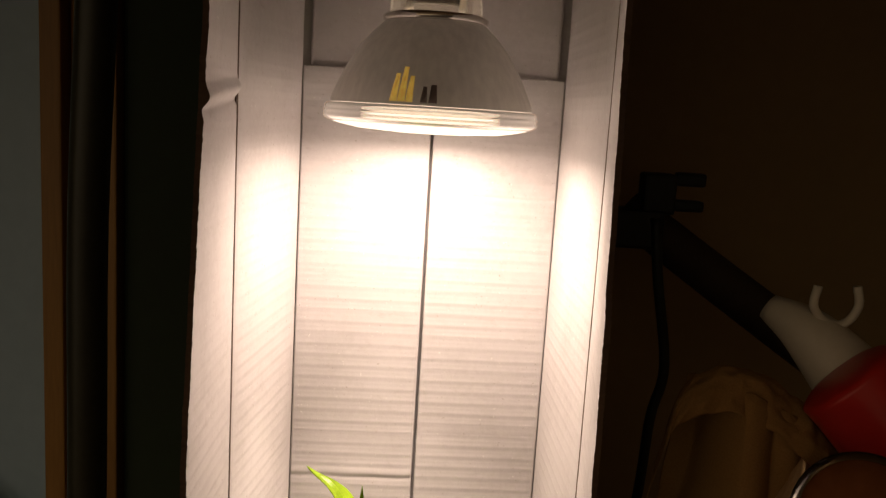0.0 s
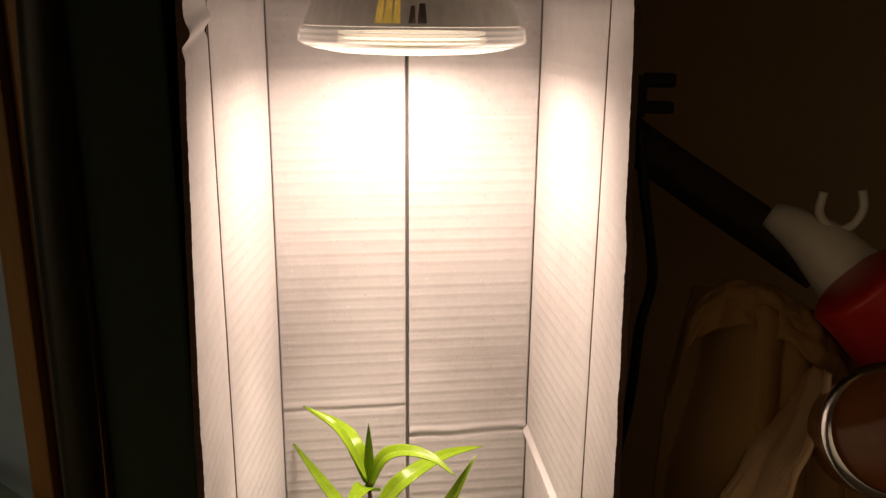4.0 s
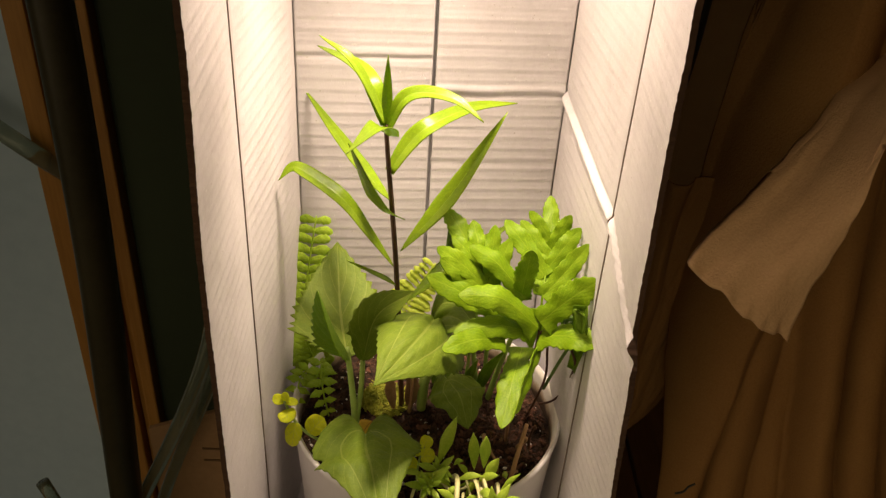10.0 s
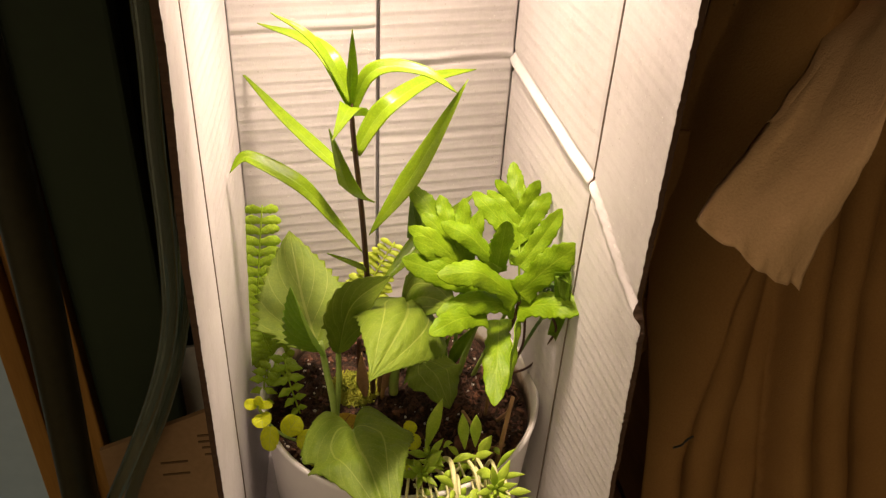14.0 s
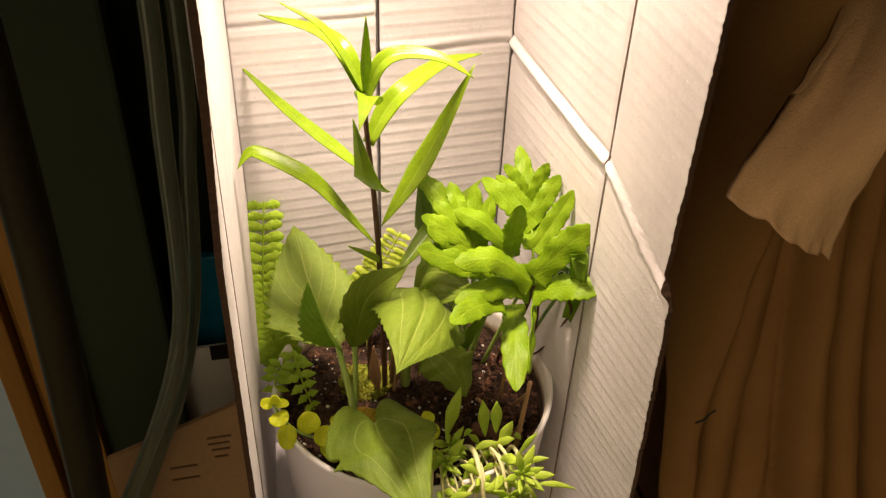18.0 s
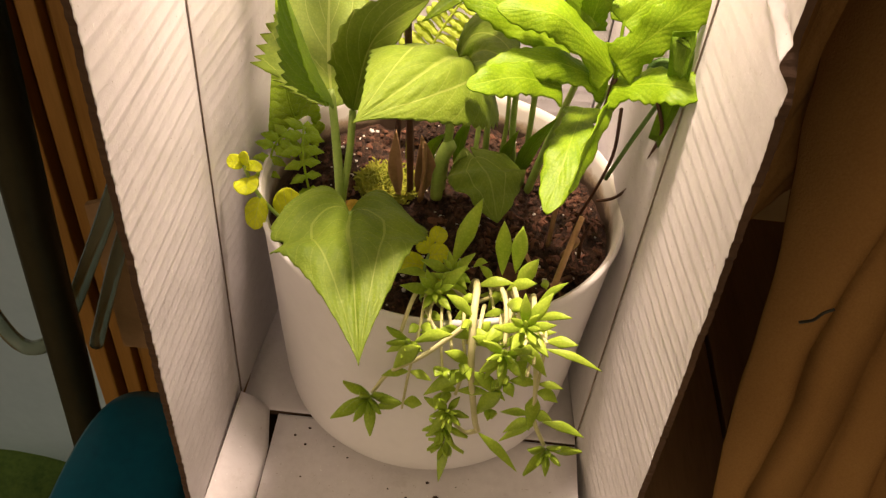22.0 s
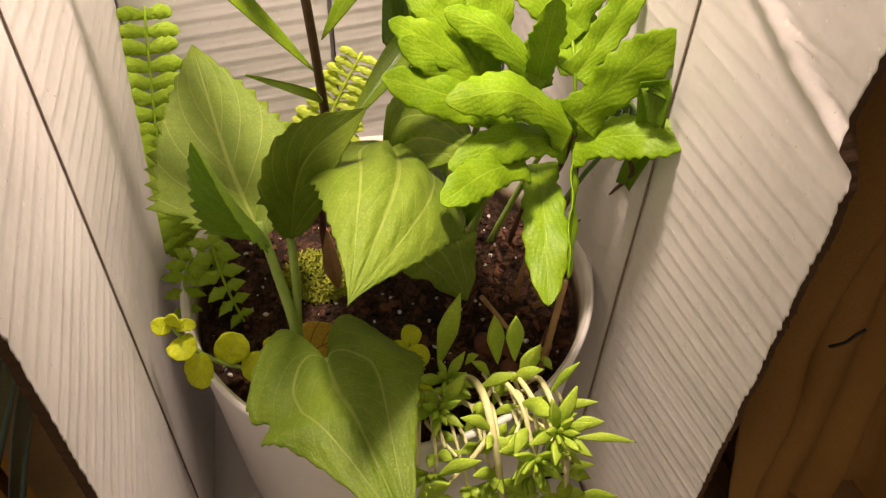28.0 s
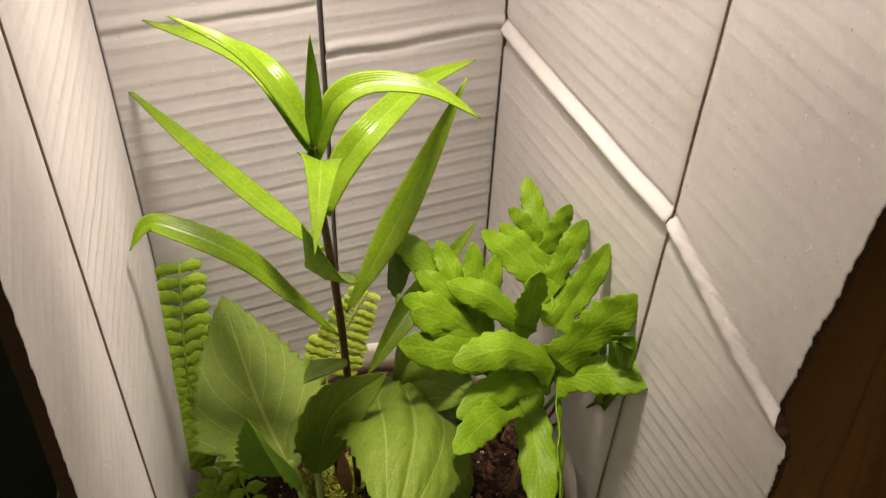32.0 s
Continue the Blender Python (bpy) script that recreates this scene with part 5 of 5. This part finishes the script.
leaf_part("leaflet", fern, FRESH, [(0.0905, 0.4720, 0.266), (0.0912, 0.4660, 0.294), (0.0880, 0.4622, 0.319), (0.0885, 0.4585, 0.304)], 0.0056, "lobe", up=(-0.7, -0.6, 0.2), fold=0.5, label="curled dark young leaf")


# ---- small pinnate ferns ----
def pinnate(parent, pts, pairs, length, mat, seed, up=(0, -0.8, 0.5), start=0.12, slim=0.28, shape="lobe"):
    rachis = stem_part("rachis", parent, mat, pts, 0.0006, n=20, seg=6)
    rng = random.Random(seed)
    for k in range(pairs):
        s = start + (1 - start) * k / (pairs - 0.4)
        p = bez(pts, s)
        d = (bez(pts, min(s + 0.02, 1)) - bez(pts, max(s - 0.02, 0))).normalized()
        side = d.cross(Vector(up)).normalized()
        ln = length * (1 - 0.45 * max(0, s - 0.55) / 0.45) * (0.75 + 0.5 * min(1, s / 0.4)) * 0.8
        for sgn in (-1, 1):
            q = p + side * sgn * ln * rng.uniform(0.9, 1.1) + d * ln * rng.uniform(0.05, 0.3) + Vector((0, -0.001, rng.uniform(-0.0015, 0.001)))
            leaf_part("leaflet", rachis, mat, [p, p.lerp(q, 0.5) + Vector((0, 0, 0.0008)), q], ln * slim, shape, up=up, fold=-0.1, droop=0.25, crenate=0.06, nteeth=3, wave=0.15, n=12, k=4, thick=0.0003, seed=k)


small = thing("small_fern", "small upright fern with paired rounded leaflets", "fern", at=(-0.066, 0.545, SOIL_Z))
pinnate(small, [(-0.066, 0.540, SOIL_Z - 0.004), (-0.0790, 0.549, 0.2150), (-0.0805, 0.560, 0.2450), (-0.0743, 0.5820, 0.2960)], 23, 0.0195, FERN, 3, up=(0.25, -0.9, 0.3))
pinnate(small, [(-0.062, 0.538, SOIL_Z - 0.004), (-0.066, 0.528, 0.212), (-0.063, 0.508, 0.208), (-0.058, 0.498, 0.193)], 8, 0.0102, FERN, 4, up=(0.2, -0.3, 0.9), slim=0.36, shape="egg")
pinnate(small, [(-0.064, 0.538, SOIL_Z - 0.004), (-0.074, 0.528, 0.205), (-0.079, 0.515, 0.208), (-0.080, 0.503, 0.196)], 7, 0.0102, FERN, 5, up=(0.2, -0.3, 0.9), slim=0.36, shape="egg")
pale = thing("small_fern", "small yellow-green fern frond behind the lily", "fern", at=(-0.012, 0.555, SOIL_Z))
pinnate(pale, [(-0.016, 0.548, SOIL_Z - 0.004), (-0.0160, 0.552, 0.225), (-0.0060, 0.5560, 0.2530), (0.0075, 0.5570, 0.2790)], 11, 0.0150, LIT_PALE_FERN, 6, start=0.42, slim=0.20)

# ---- creeping yellow-leaved plant ----
jenny = thing("creeping_plant", "trailing plant with small round yellow-green leaves", "plant", at=(-0.055, 0.472, SOIL_Z))
stem_part("runner", jenny, GREEN_STEM, [(-0.044, 0.462, SOIL_Z), (-0.056, 0.468, 0.198), (-0.068, 0.471, 0.204), (-0.0770, 0.4720, 0.2160), (-0.0815, 0.4730, 0.2290)], 0.0009)


def rounds(parent, leaves):
    for k, (b, t, w, up) in enumerate(leaves):
        a, c = Vector(b), Vector(t)
        c, w = a.lerp(c, 1.15), w * 1.15
        leaf_part("leaf", parent, YELLOW, [a, a.lerp(c, 0.5) + Vector((0, 0, 0.0012)), c], w, "round", up=up, fold=0.15, n=14, k=5, seed=k, wave=0.06)


rounds(jenny, [((-0.0800, 0.4725, 0.2230), (-0.0790, 0.4640, 0.2210), 0.0050, (0, -0.9, 0.4)), ((-0.0815, 0.4730, 0.2285), (-0.0880, 0.4725, 0.2300), 0.0030, (0, -0.7, 0.7)), ((-0.0815, 0.4730, 0.2290), (-0.0785, 0.4700, 0.2350), 0.0032, (0, -0.8, 0.6)), ((-0.0812, 0.4730, 0.2280), (-0.0740, 0.4715, 0.2290), 0.0022, (0, -0.7, 0.7)),
               ((-0.0750, 0.4715, 0.2130), (-0.0765, 0.4640, 0.2020), 0.0050, (-0.3, -0.9, 0.2)), ((-0.0670, 0.4710, 0.2040), (-0.0590, 0.4740, 0.2130), 0.0060, (0.1, -0.8, 0.6)), ((-0.0610, 0.4690, 0.2010), (-0.0480, 0.4630, 0.2040), 0.0055, (0, -0.6, 0.8)), ((-0.0560, 0.468, 0.1970), (-0.0500, 0.4560, 0.1940), 0.0040, (0, -0.5, 0.9))])
sprig = thing("creeping_plant", "short sprig of round yellow-green leaves on the soil", "plant", at=(-0.040, 0.47, SOIL_Z))
stem_part("runner", sprig, GREEN_STEM, [(-0.036, 0.452, SOIL_Z), (-0.0415, 0.462, 0.200), (-0.0445, 0.470, 0.2135)], 0.0007)
rounds(sprig, [((-0.0420, 0.4640, 0.2030), (-0.0500, 0.4620, 0.2030), 0.0036, (0, -0.6, 0.8)), ((-0.0420, 0.4640, 0.2040), (-0.0350, 0.4640, 0.2060), 0.0034, (0, -0.6, 0.8)), ((-0.0440, 0.4690, 0.2110), (-0.0500, 0.4690, 0.2120), 0.0024, (0, -0.6, 0.8)), ((-0.0445, 0.4700, 0.2130), (-0.0400, 0.4690, 0.2150), 0.0022, (0, -0.6, 0.8)), ((-0.0370, 0.4530, 0.1960), (-0.0280, 0.4530, 0.2000), 0.0042, (0, -0.6, 0.8))])
sprig = thing("creeping_plant", "short sprig of round yellow-green leaves on the soil", "plant", at=(0.0, 0.455, SOIL_Z))
stem_part("runner", sprig, GREEN_STEM, [(0.002, 0.440, SOIL_Z), (0.002, 0.452, 0.200), (0.006, 0.462, 0.207)], 0.0007)
rounds(sprig, [((0.0030, 0.4560, 0.2030), (0.0110, 0.4540, 0.2060), 0.0042, (0, -0.6, 0.8)), ((0.0050, 0.4600, 0.2060), (0.0080, 0.4660, 0.2100), 0.0036, (0, -0.6, 0.8)), ((0.0040, 0.4580, 0.2040), (-0.0020, 0.4600, 0.2060), 0.0036, (0, -0.6, 0.8)), ((0.0020, 0.4520, 0.2000), (-0.0080, 0.4500, 0.2020), 0.0044, (0, -0.6, 0.8)), ((0.0025, 0.4460, 0.1970), (0.0090, 0.4370, 0.2000), 0.0038, (0, -0.6, 0.8))])
YELLOWED = leaf_mat("yellowed_leaf", (0.45, 0.30, 0.03), (0.62, 0.48, 0.05), (0.25, 0.12, 0.03), 5, rough=0.5)
dead = leaf_part("leaf", cup, YELLOWED, [(-0.0420, 0.4620, 0.2030), (-0.0290, 0.4670, 0.2080), (-0.0150, 0.4710, 0.2060)], 0.0125, "egg", up=(0, -0.5, 0.85), label="yellowed old leaf with brown spots", fold=0.1, n=20, wave=0.1)

# ---- trailing stonecrop ----
STALK = two_tone("pale_stem", (0.60, 0.58, 0.26), (0.74, 0.70, 0.38), 60, 500, 0.45, 0.2).m
sedum = thing("stonecrop", "trailing stonecrop with fleshy leaves spilling over the pot's rim", "plant", at=(0.03, 0.44, SOIL_Z))


def fleshy(base, tip, w, up=(0, -0.6, 0.8), sag=0.002, shape="lance"):
    a, b = Vector(base), Vector(tip)
    return leaf_part("leaf", sedum, SEDUM, [a, a.lerp(b, 0.5) + Vector((0, 0, sag)), b], w * 0.82, shape, up=up, fold=-0.25, n=12, k=3, thick=0.0010)


def rosette(at, axis, size, count, seed, spread=1.0):
    """A tuft of fleshy leaves round a growing tip."""
    rng = random.Random(seed)
    c, ax = Vector(at), Vector(axis).normalized()
    u = ax.orthogonal().normalized()
    w = ax.cross(u)
    count = max(8, int(count * 0.8))
    for k in range(count):
        a = k * 2.399 + rng.uniform(-0.25, 0.25)
        t = k / count
        lean = (1.25 - 1.0 * t) * spread
        d = (ax * math.cos(lean) + (u * math.cos(a) + w * math.sin(a)) * math.sin(lean)).normalized()
        ln = 1.15 * size * (1.0 - 0.62 * t) * rng.uniform(0.8, 1.2)
        b = c + ax * size * 0.35 * t
        e = b + d * ln
        leaf_part("leaf", sedum, SEDUM, [b, b.lerp(e, 0.5) + ax * ln * 0.08, e], ln * 0.155, "lance", up=ax, fold=-0.2, n=8, k=3, thick=0.0013, seed=k)


def trail(pts, r=0.0012, name="runner"):
    stem_part(name, sedum, STALK, pts, lambda s: r * (1 - 0.25 * s), n=24, seg=8)


trail([(0.024, 0.452, 0.188), (0.0245, 0.440, 0.206), (0.0250, 0.4260, 0.2170), (0.0246, 0.4110, 0.2150), (0.0262, 0.4020, 0.1948), (0.0311, 0.4020, 0.1610), (0.0335, 0.4030, 0.1510)], 0.0017)
trail([(0.0246, 0.4110, 0.2150), (0.0160, 0.4060, 0.2080), (0.0050, 0.4030, 0.1970), (-0.0070, 0.4030, 0.1850), (-0.0135, 0.4000, 0.1740)], 0.0011)
trail([(0.0335, 0.4030, 0.1510), (0.0270, 0.4010, 0.1520), (0.0200, 0.3990, 0.1650)], 0.0012)
trail([(0.0345, 0.447, 0.188), (0.0343, 0.436, 0.210), (0.0370, 0.4180, 0.2180), (0.0380, 0.4040, 0.2090)], 0.0012)
trail([(0.0400, 0.447, 0.188), (0.0402, 0.434, 0.212), (0.0420, 0.4140, 0.2200), (0.0432, 0.4020, 0.2180)], 0.0012)
trail([(0.0500, 0.444, 0.188), (0.0490, 0.430, 0.212), (0.0485, 0.4120, 0.2170), (0.0520, 0.4030, 0.1980), (0.0545, 0.4030, 0.1800), (0.0570, 0.4030, 0.1620), (0.0630, 0.4010, 0.1490)], 0.0012)
trail([(0.005, 0.450, 0.188), (0.002, 0.432, 0.208), (-0.0010, 0.4180, 0.2120), (-0.0045, 0.4060, 0.2020)], 0.0011)
trail([(0.010, 0.448, 0.190), (0.016, 0.436, 0.205), (0.022, 0.428, 0.206), (0.030, 0.432, 0.205), (0.036, 0.441, 0.204)], 0.0011)
rosette((-0.0140, 0.3995, 0.1730), (-0.1, -0.85, 0.35), 0.0150, 16, 1)
rosette((0.0190, 0.3985, 0.1700), (-0.1, -0.8, 0.5), 0.0105, 18, 2, 1.15)
rosette((0.0185, 0.3990, 0.1580), (-0.2, -0.9, 0.0), 0.0100, 16, 3, 1.15)
rosette((0.0195, 0.3990, 0.1480), (-0.1, -0.7, -0.6), 0.0110, 12, 4)
rosette((0.0640, 0.4000, 0.1480), (0.2, -0.85, 0.2), 0.0125, 13, 5)
rosette((0.0437, 0.4010, 0.2240), (0.1, -0.6, 0.75), 0.0135, 16, 6)
rosette((0.0385, 0.4020, 0.2070), (-0.05, -0.85, 0.4), 0.0135, 14, 7)
rosette((0.0080, 0.4260, 0.2120), (0.0, -0.6, 0.8), 0.0130, 14, 8)
rosette((0.0140, 0.4370, 0.2130), (0.1, -0.4, 0.9), 0.0120, 12, 9)
rosette((0.0000, 0.4070, 0.2020), (-0.4, -0.7, 0.3), 0.0100, 8, 10)
for b, t, w in [((0.0355, 0.4400, 0.2120), (0.0330, 0.4420, 0.2400), 0.0042), ((0.0405, 0.4360, 0.2180), (0.0405, 0.4400, 0.2400), 0.0042), ((0.0410, 0.4300, 0.2120), (0.0480, 0.4320, 0.2310), 0.0040), ((0.0140, 0.4480, 0.2060), (0.0235, 0.4550, 0.2400), 0.0048),
                ((0.0535, 0.4040, 0.2100), (0.0770, 0.3990, 0.2060), 0.0021), ((0.0340, 0.4025, 0.1500), (0.0540, 0.3990, 0.1280), 0.0029), ((0.0200, 0.3990, 0.1420), (0.0190, 0.3970, 0.1150), 0.0028), ((0.0020, 0.4030, 0.2060), (0.0165, 0.3990, 0.2180), 0.0030), ((-0.0055, 0.4030, 0.1880), (0.0045, 0.3960, 0.2120), 0.0044),
                ((0.0310, 0.4020, 0.1640), (0.0390, 0.3950, 0.1900), 0.0042), ((0.0600, 0.4020, 0.1640), (0.0790, 0.4000, 0.1590), 0.0028), ((0.0262, 0.4020, 0.1940), (0.0080, 0.3980, 0.1790), 0.0040), ((0.0265, 0.4020, 0.1930), (0.0420, 0.3990, 0.1800), 0.0036), ((0.0262, 0.4030, 0.1950), (0.0150, 0.4000, 0.2060), 0.0030), ((0.0545, 0.4030, 0.1800), (0.0545, 0.3990, 0.1610), 0.0040),
                ((0.0545, 0.4030, 0.1830), (0.0640, 0.4010, 0.1800), 0.0034), ((0.0560, 0.4030, 0.1640), (0.0440, 0.4000, 0.1560), 0.0026), ((0.0570, 0.4030, 0.1600), (0.0430, 0.4000, 0.1490), 0.0026), ((0.0246, 0.4110, 0.2150), (0.0130, 0.4130, 0.2250), 0.0028), ((0.0370, 0.4180, 0.2180), (0.0420, 0.4020, 0.2330), 0.0040), ((0.0485, 0.4120, 0.2170), (0.0620, 0.4080, 0.2250), 0.0022),
                ((0.0490, 0.4200, 0.2160), (0.0600, 0.4230, 0.2290), 0.0020), ((0.0250, 0.4300, 0.2140), (0.0400, 0.4300, 0.2180), 0.0028), ((0.0220, 0.4300, 0.2080), (0.0060, 0.4300, 0.2190), 0.0028), ((0.0380, 0.4100, 0.2140), (0.0300, 0.4010, 0.2130), 0.0032), ((0.0430, 0.4020, 0.2150), (0.0470, 0.3980, 0.1960), 0.0036), ((0.0380, 0.4040, 0.2060), (0.0320, 0.3990, 0.1930), 0.0034), ((0.0432, 0.4020, 0.2130), (0.0560, 0.3980, 0.2000), 0.0036)]:
    fleshy(b, t, w)
rng = random.Random(21)
for k in range(26):
    x, y, z = rng.uniform(0.002, 0.054), rng.uniform(0.404, 0.444), rng.uniform(0.198, 0.214)
    a, ln = rng.uniform(0, 6.283), rng.uniform(0.008, 0.016)
    fleshy((x, y, z), (x + ln * math.cos(a), y + 0.6 * ln * math.sin(a) - 0.002, z + rng.uniform(0.001, 0.010)), rng.uniform(0.0020, 0.0032))
for k in range(16):
    x, y = rng.uniform(0.004, 0.052), rng.uniform(0.416, 0.446)
    trail([(x, y + 0.006, 0.190), (x + rng.uniform(-0.004, 0.004), y - 0.006, 0.206), (x + rng.uniform(-0.010, 0.010), y - 0.022, rng.uniform(0.198, 0.212))], 0.0009)

# more strands over the rim, with leaf pairs at their joints
for k in range(7):
    x = 0.004 + 0.0085 * k + rng.uniform(-0.002, 0.002)
    drop = rng.uniform(0.150, 0.192)
    lean = rng.uniform(-0.010, 0.010)
    way = [(x, 0.440, 0.190), (x + 0.2 * lean, 0.424, rng.uniform(0.207, 0.214)), (x + 0.5 * lean, 0.4085, 0.204), (x + lean, 0.4035, 0.5 * (0.204 + drop)), (x + 1.3 * lean, 0.4015, drop)]
    trail(way, rng.uniform(0.0007, 0.0010))
    for s in (0.45, 0.72, 0.96):
        p = bez(way, s)
        a = rng.uniform(0, 6.283)
        for turn in (0, math.pi):
            ln = rng.uniform(0.008, 0.0145)
            e = p + Vector((ln * math.cos(a + turn), -abs(0.5 * ln * math.sin(a + turn)) - 0.001, rng.uniform(-0.003, 0.005)))
            fleshy(p, e, rng.uniform(0.0022, 0.0034), sag=0.001)

# ---- litter on the soil ----
BARK = two_tone("bark_chip", (0.034, 0.015, 0.009), (0.17, 0.072, 0.038), 80, 500, 0.85, 0.6).m
PERLITE = two_tone("perlite", (0.55, 0.52, 0.46), (0.70, 0.67, 0.60), 80, 500, 0.85, 0.4).m
STRAW = two_tone("dry_straw", (0.30, 0.17, 0.08), (0.46, 0.29, 0.14), 60, 400, 0.8, 0.4).m
MOSS = two_tone("moss", (0.20, 0.24, 0.015), (0.46, 0.46, 0.05), 60, 500, 0.9, 0.8).m
rng = random.Random(7)


def crumbs(name, mat, count, lo, hi, label, flat=0.6, inside=None, long=1.0):
    bm = bmesh.new()
    for _ in range(count):
        while True:
            a, r = rng.uniform(0, 6.283), 0.080 * math.sqrt(rng.random())
            x, y = POT.x + r * math.cos(a), POT.y + r * math.sin(a)
            if inside is None or inside(x, y):
                break
        s = rng.uniform(lo, hi)
        m = Matrix.Translation((x, y, soil_h(x, y) + s * 0.15)) @ Euler((rng.uniform(-0.6, 0.6), rng.uniform(-0.6, 0.6), rng.uniform(0, 6.28))).to_matrix().to_4x4() @ Matrix.Diagonal((s * rng.uniform(0.7, 1.5) * long, s, s * flat, 1))
        g = bmesh.ops.create_icosphere(bm, subdivisions=1, radius=0.5, matrix=m)
        for v in g["verts"]:
            v.co += Vector((rng.uniform(-1, 1), rng.uniform(-1, 1), rng.uniform(-1, 1))) * s * 0.12
    return single(name, bm, mat, label, "soil litter", kind="stuff", smooth=False)


crumbs("bark_litter", BARK, 620, 0.0008, 0.0042, "brown bark crumbs on the potting soil")
crumbs("soil_clods", SOIL, 1900, 0.0007, 0.0034, "dark crumbs of potting soil", 0.8)
crumbs("bark_shreds", BARK, 260, 0.0012, 0.0026, "reddish-brown shreds of bark on the soil", 0.7, lambda x, y: x > 0.026 and y < 0.53, 3.2)
crumbs("perlite_grains", PERLITE, 190, 0.0007, 0.0026, "white perlite grains in the potting soil", 0.8)
for x, y, s in ((0.048, 0.462, 0.0055), (0.040, 0.466, 0.0052), (0.046, 0.452, 0.0042), (0.0345, 0.4585, 0.0040)):
    bm = bmesh.new()
    bmesh.ops.create_icosphere(bm, subdivisions=3, radius=s)
    for v in bm.verts:
        v.co = Vector((v.co.x, v.co.y * 1.3, v.co.z * 0.7)) * (1 + 0.12 * noise.noise(v.co * 300 + Vector((x, y, 0)) * 900)) + Vector((x, y, soil_h(x, y) + s * 0.25))
    single("bark_chip", bm, BARK, "rounded brown bark chip on the soil", "bark chip", "bark chips")
bm = bmesh.new()
for _ in range(900):
    a, r = rng.uniform(0, 6.283), 0.017 * math.sqrt(rng.random())
    x, y = -0.022 + r * math.cos(a), 0.520 + 0.8 * r * math.sin(a)
    z = soil_h(x, y)
    h = rng.uniform(0.002, 0.0065)
    tube(bm, [(x, y, z - 0.001), (x + rng.uniform(-0.0015, 0.0015), y + rng.uniform(-0.0015, 0.0015), z + h * 0.6), (x + rng.uniform(-0.003, 0.003), y + rng.uniform(-0.003, 0.003), z + h)], lambda s: 0.0009 * (1 - 0.5 * s), 2, 4, False)
single("moss_patch", bm, MOSS, "tuft of yellow-green moss on the soil", "moss", kind="stuff")
twigs = [((0.066, 0.440, 0.186), (0.068, 0.445, 0.21), (0.0735, 0.4500, 0.235), 0.0016), ((0.059, 0.486, 0.19), (0.058, 0.480, 0.215), (0.0575, 0.474, 0.240), 0.0012), ((0.070, 0.47, 0.186), (0.060, 0.455, 0.195), (0.052, 0.444, 0.196), 0.0012), ((0.045, 0.49, 0.19), (0.043, 0.475, 0.203), (0.050, 0.463, 0.197), 0.0012),
         ((0.066, 0.48, 0.19), (0.069, 0.47, 0.208), (0.066, 0.462, 0.218), 0.0014), ((-0.018, 0.523, 0.188), (-0.019, 0.521, 0.215), (-0.0185, 0.520, 0.235), 0.0017), ((-0.005, 0.51, 0.188), (-0.004, 0.508, 0.21), (-0.005, 0.505, 0.228), 0.0014), ((0.057, 0.458, 0.19), (0.064, 0.448, 0.199), (0.075, 0.444, 0.197), 0.0010),
         ((0.074, 0.482, 0.188), (0.072, 0.475, 0.205), (0.073, 0.468, 0.222), 0.0010)]


def inside_pot(p, most=0.076):
    d = Vector((p[0] - POT.x, p[1] - POT.y))
    if d.length > most:
        d = d.normalized() * most
    return (POT.x + d.x, POT.y + d.y, p[2])


for k, (a, b, c, r) in enumerate(twigs):
    a, b, c = inside_pot(a), inside_pot(b), inside_pot(c)
    bm = bmesh.new()
    tube(bm, [a, b, c], lambda s, r=r: r * (1.05 - 0.25 * s), 10, 8)
    single("dry_twig", bm, STRAW if k % 3 != 2 else BARK, "dry brown stub of stem stuck in the soil", "twig", "dry twigs in the pot")
husk = thing("dry_husk", "papery tan husk round the lily's stem foot", "husk", at=(-0.010, 0.514, SOIL_Z))
leaf_part("husk_leaf", husk, STRAW, [(-0.006, 0.513, 0.188), (-0.0045, 0.511, 0.208), (-0.0065, 0.509, 0.229)], 0.0058, "lance", up=(0.4, -0.9, 0.1), fold=0.5)
leaf_part("husk_leaf", husk, STRAW, [(-0.0155, 0.510, 0.188), (-0.0175, 0.508, 0.210), (-0.0185, 0.507, 0.232)], 0.0040, "lance", up=(-0.3, -0.9, 0.1), fold=0.5)
bm = bmesh.new()
for _ in range(24):
    x, y = rng.uniform(-0.06, 0.085), rng.uniform(0.385, 0.450)
    s = rng.uniform(0.0003, 0.0009)
    bmesh.ops.create_icosphere(bm, subdivisions=1, radius=s, matrix=Matrix.Translation((x, y, FLOOR + 0.0006)) @ Matrix.Diagonal((rng.uniform(0.8, 2), 1, 0.5, 1)))
single("fallen_crumbs", bm, SOIL, "dark crumbs of soil fallen on the carton's bottom", "soil litter", kind="stuff")
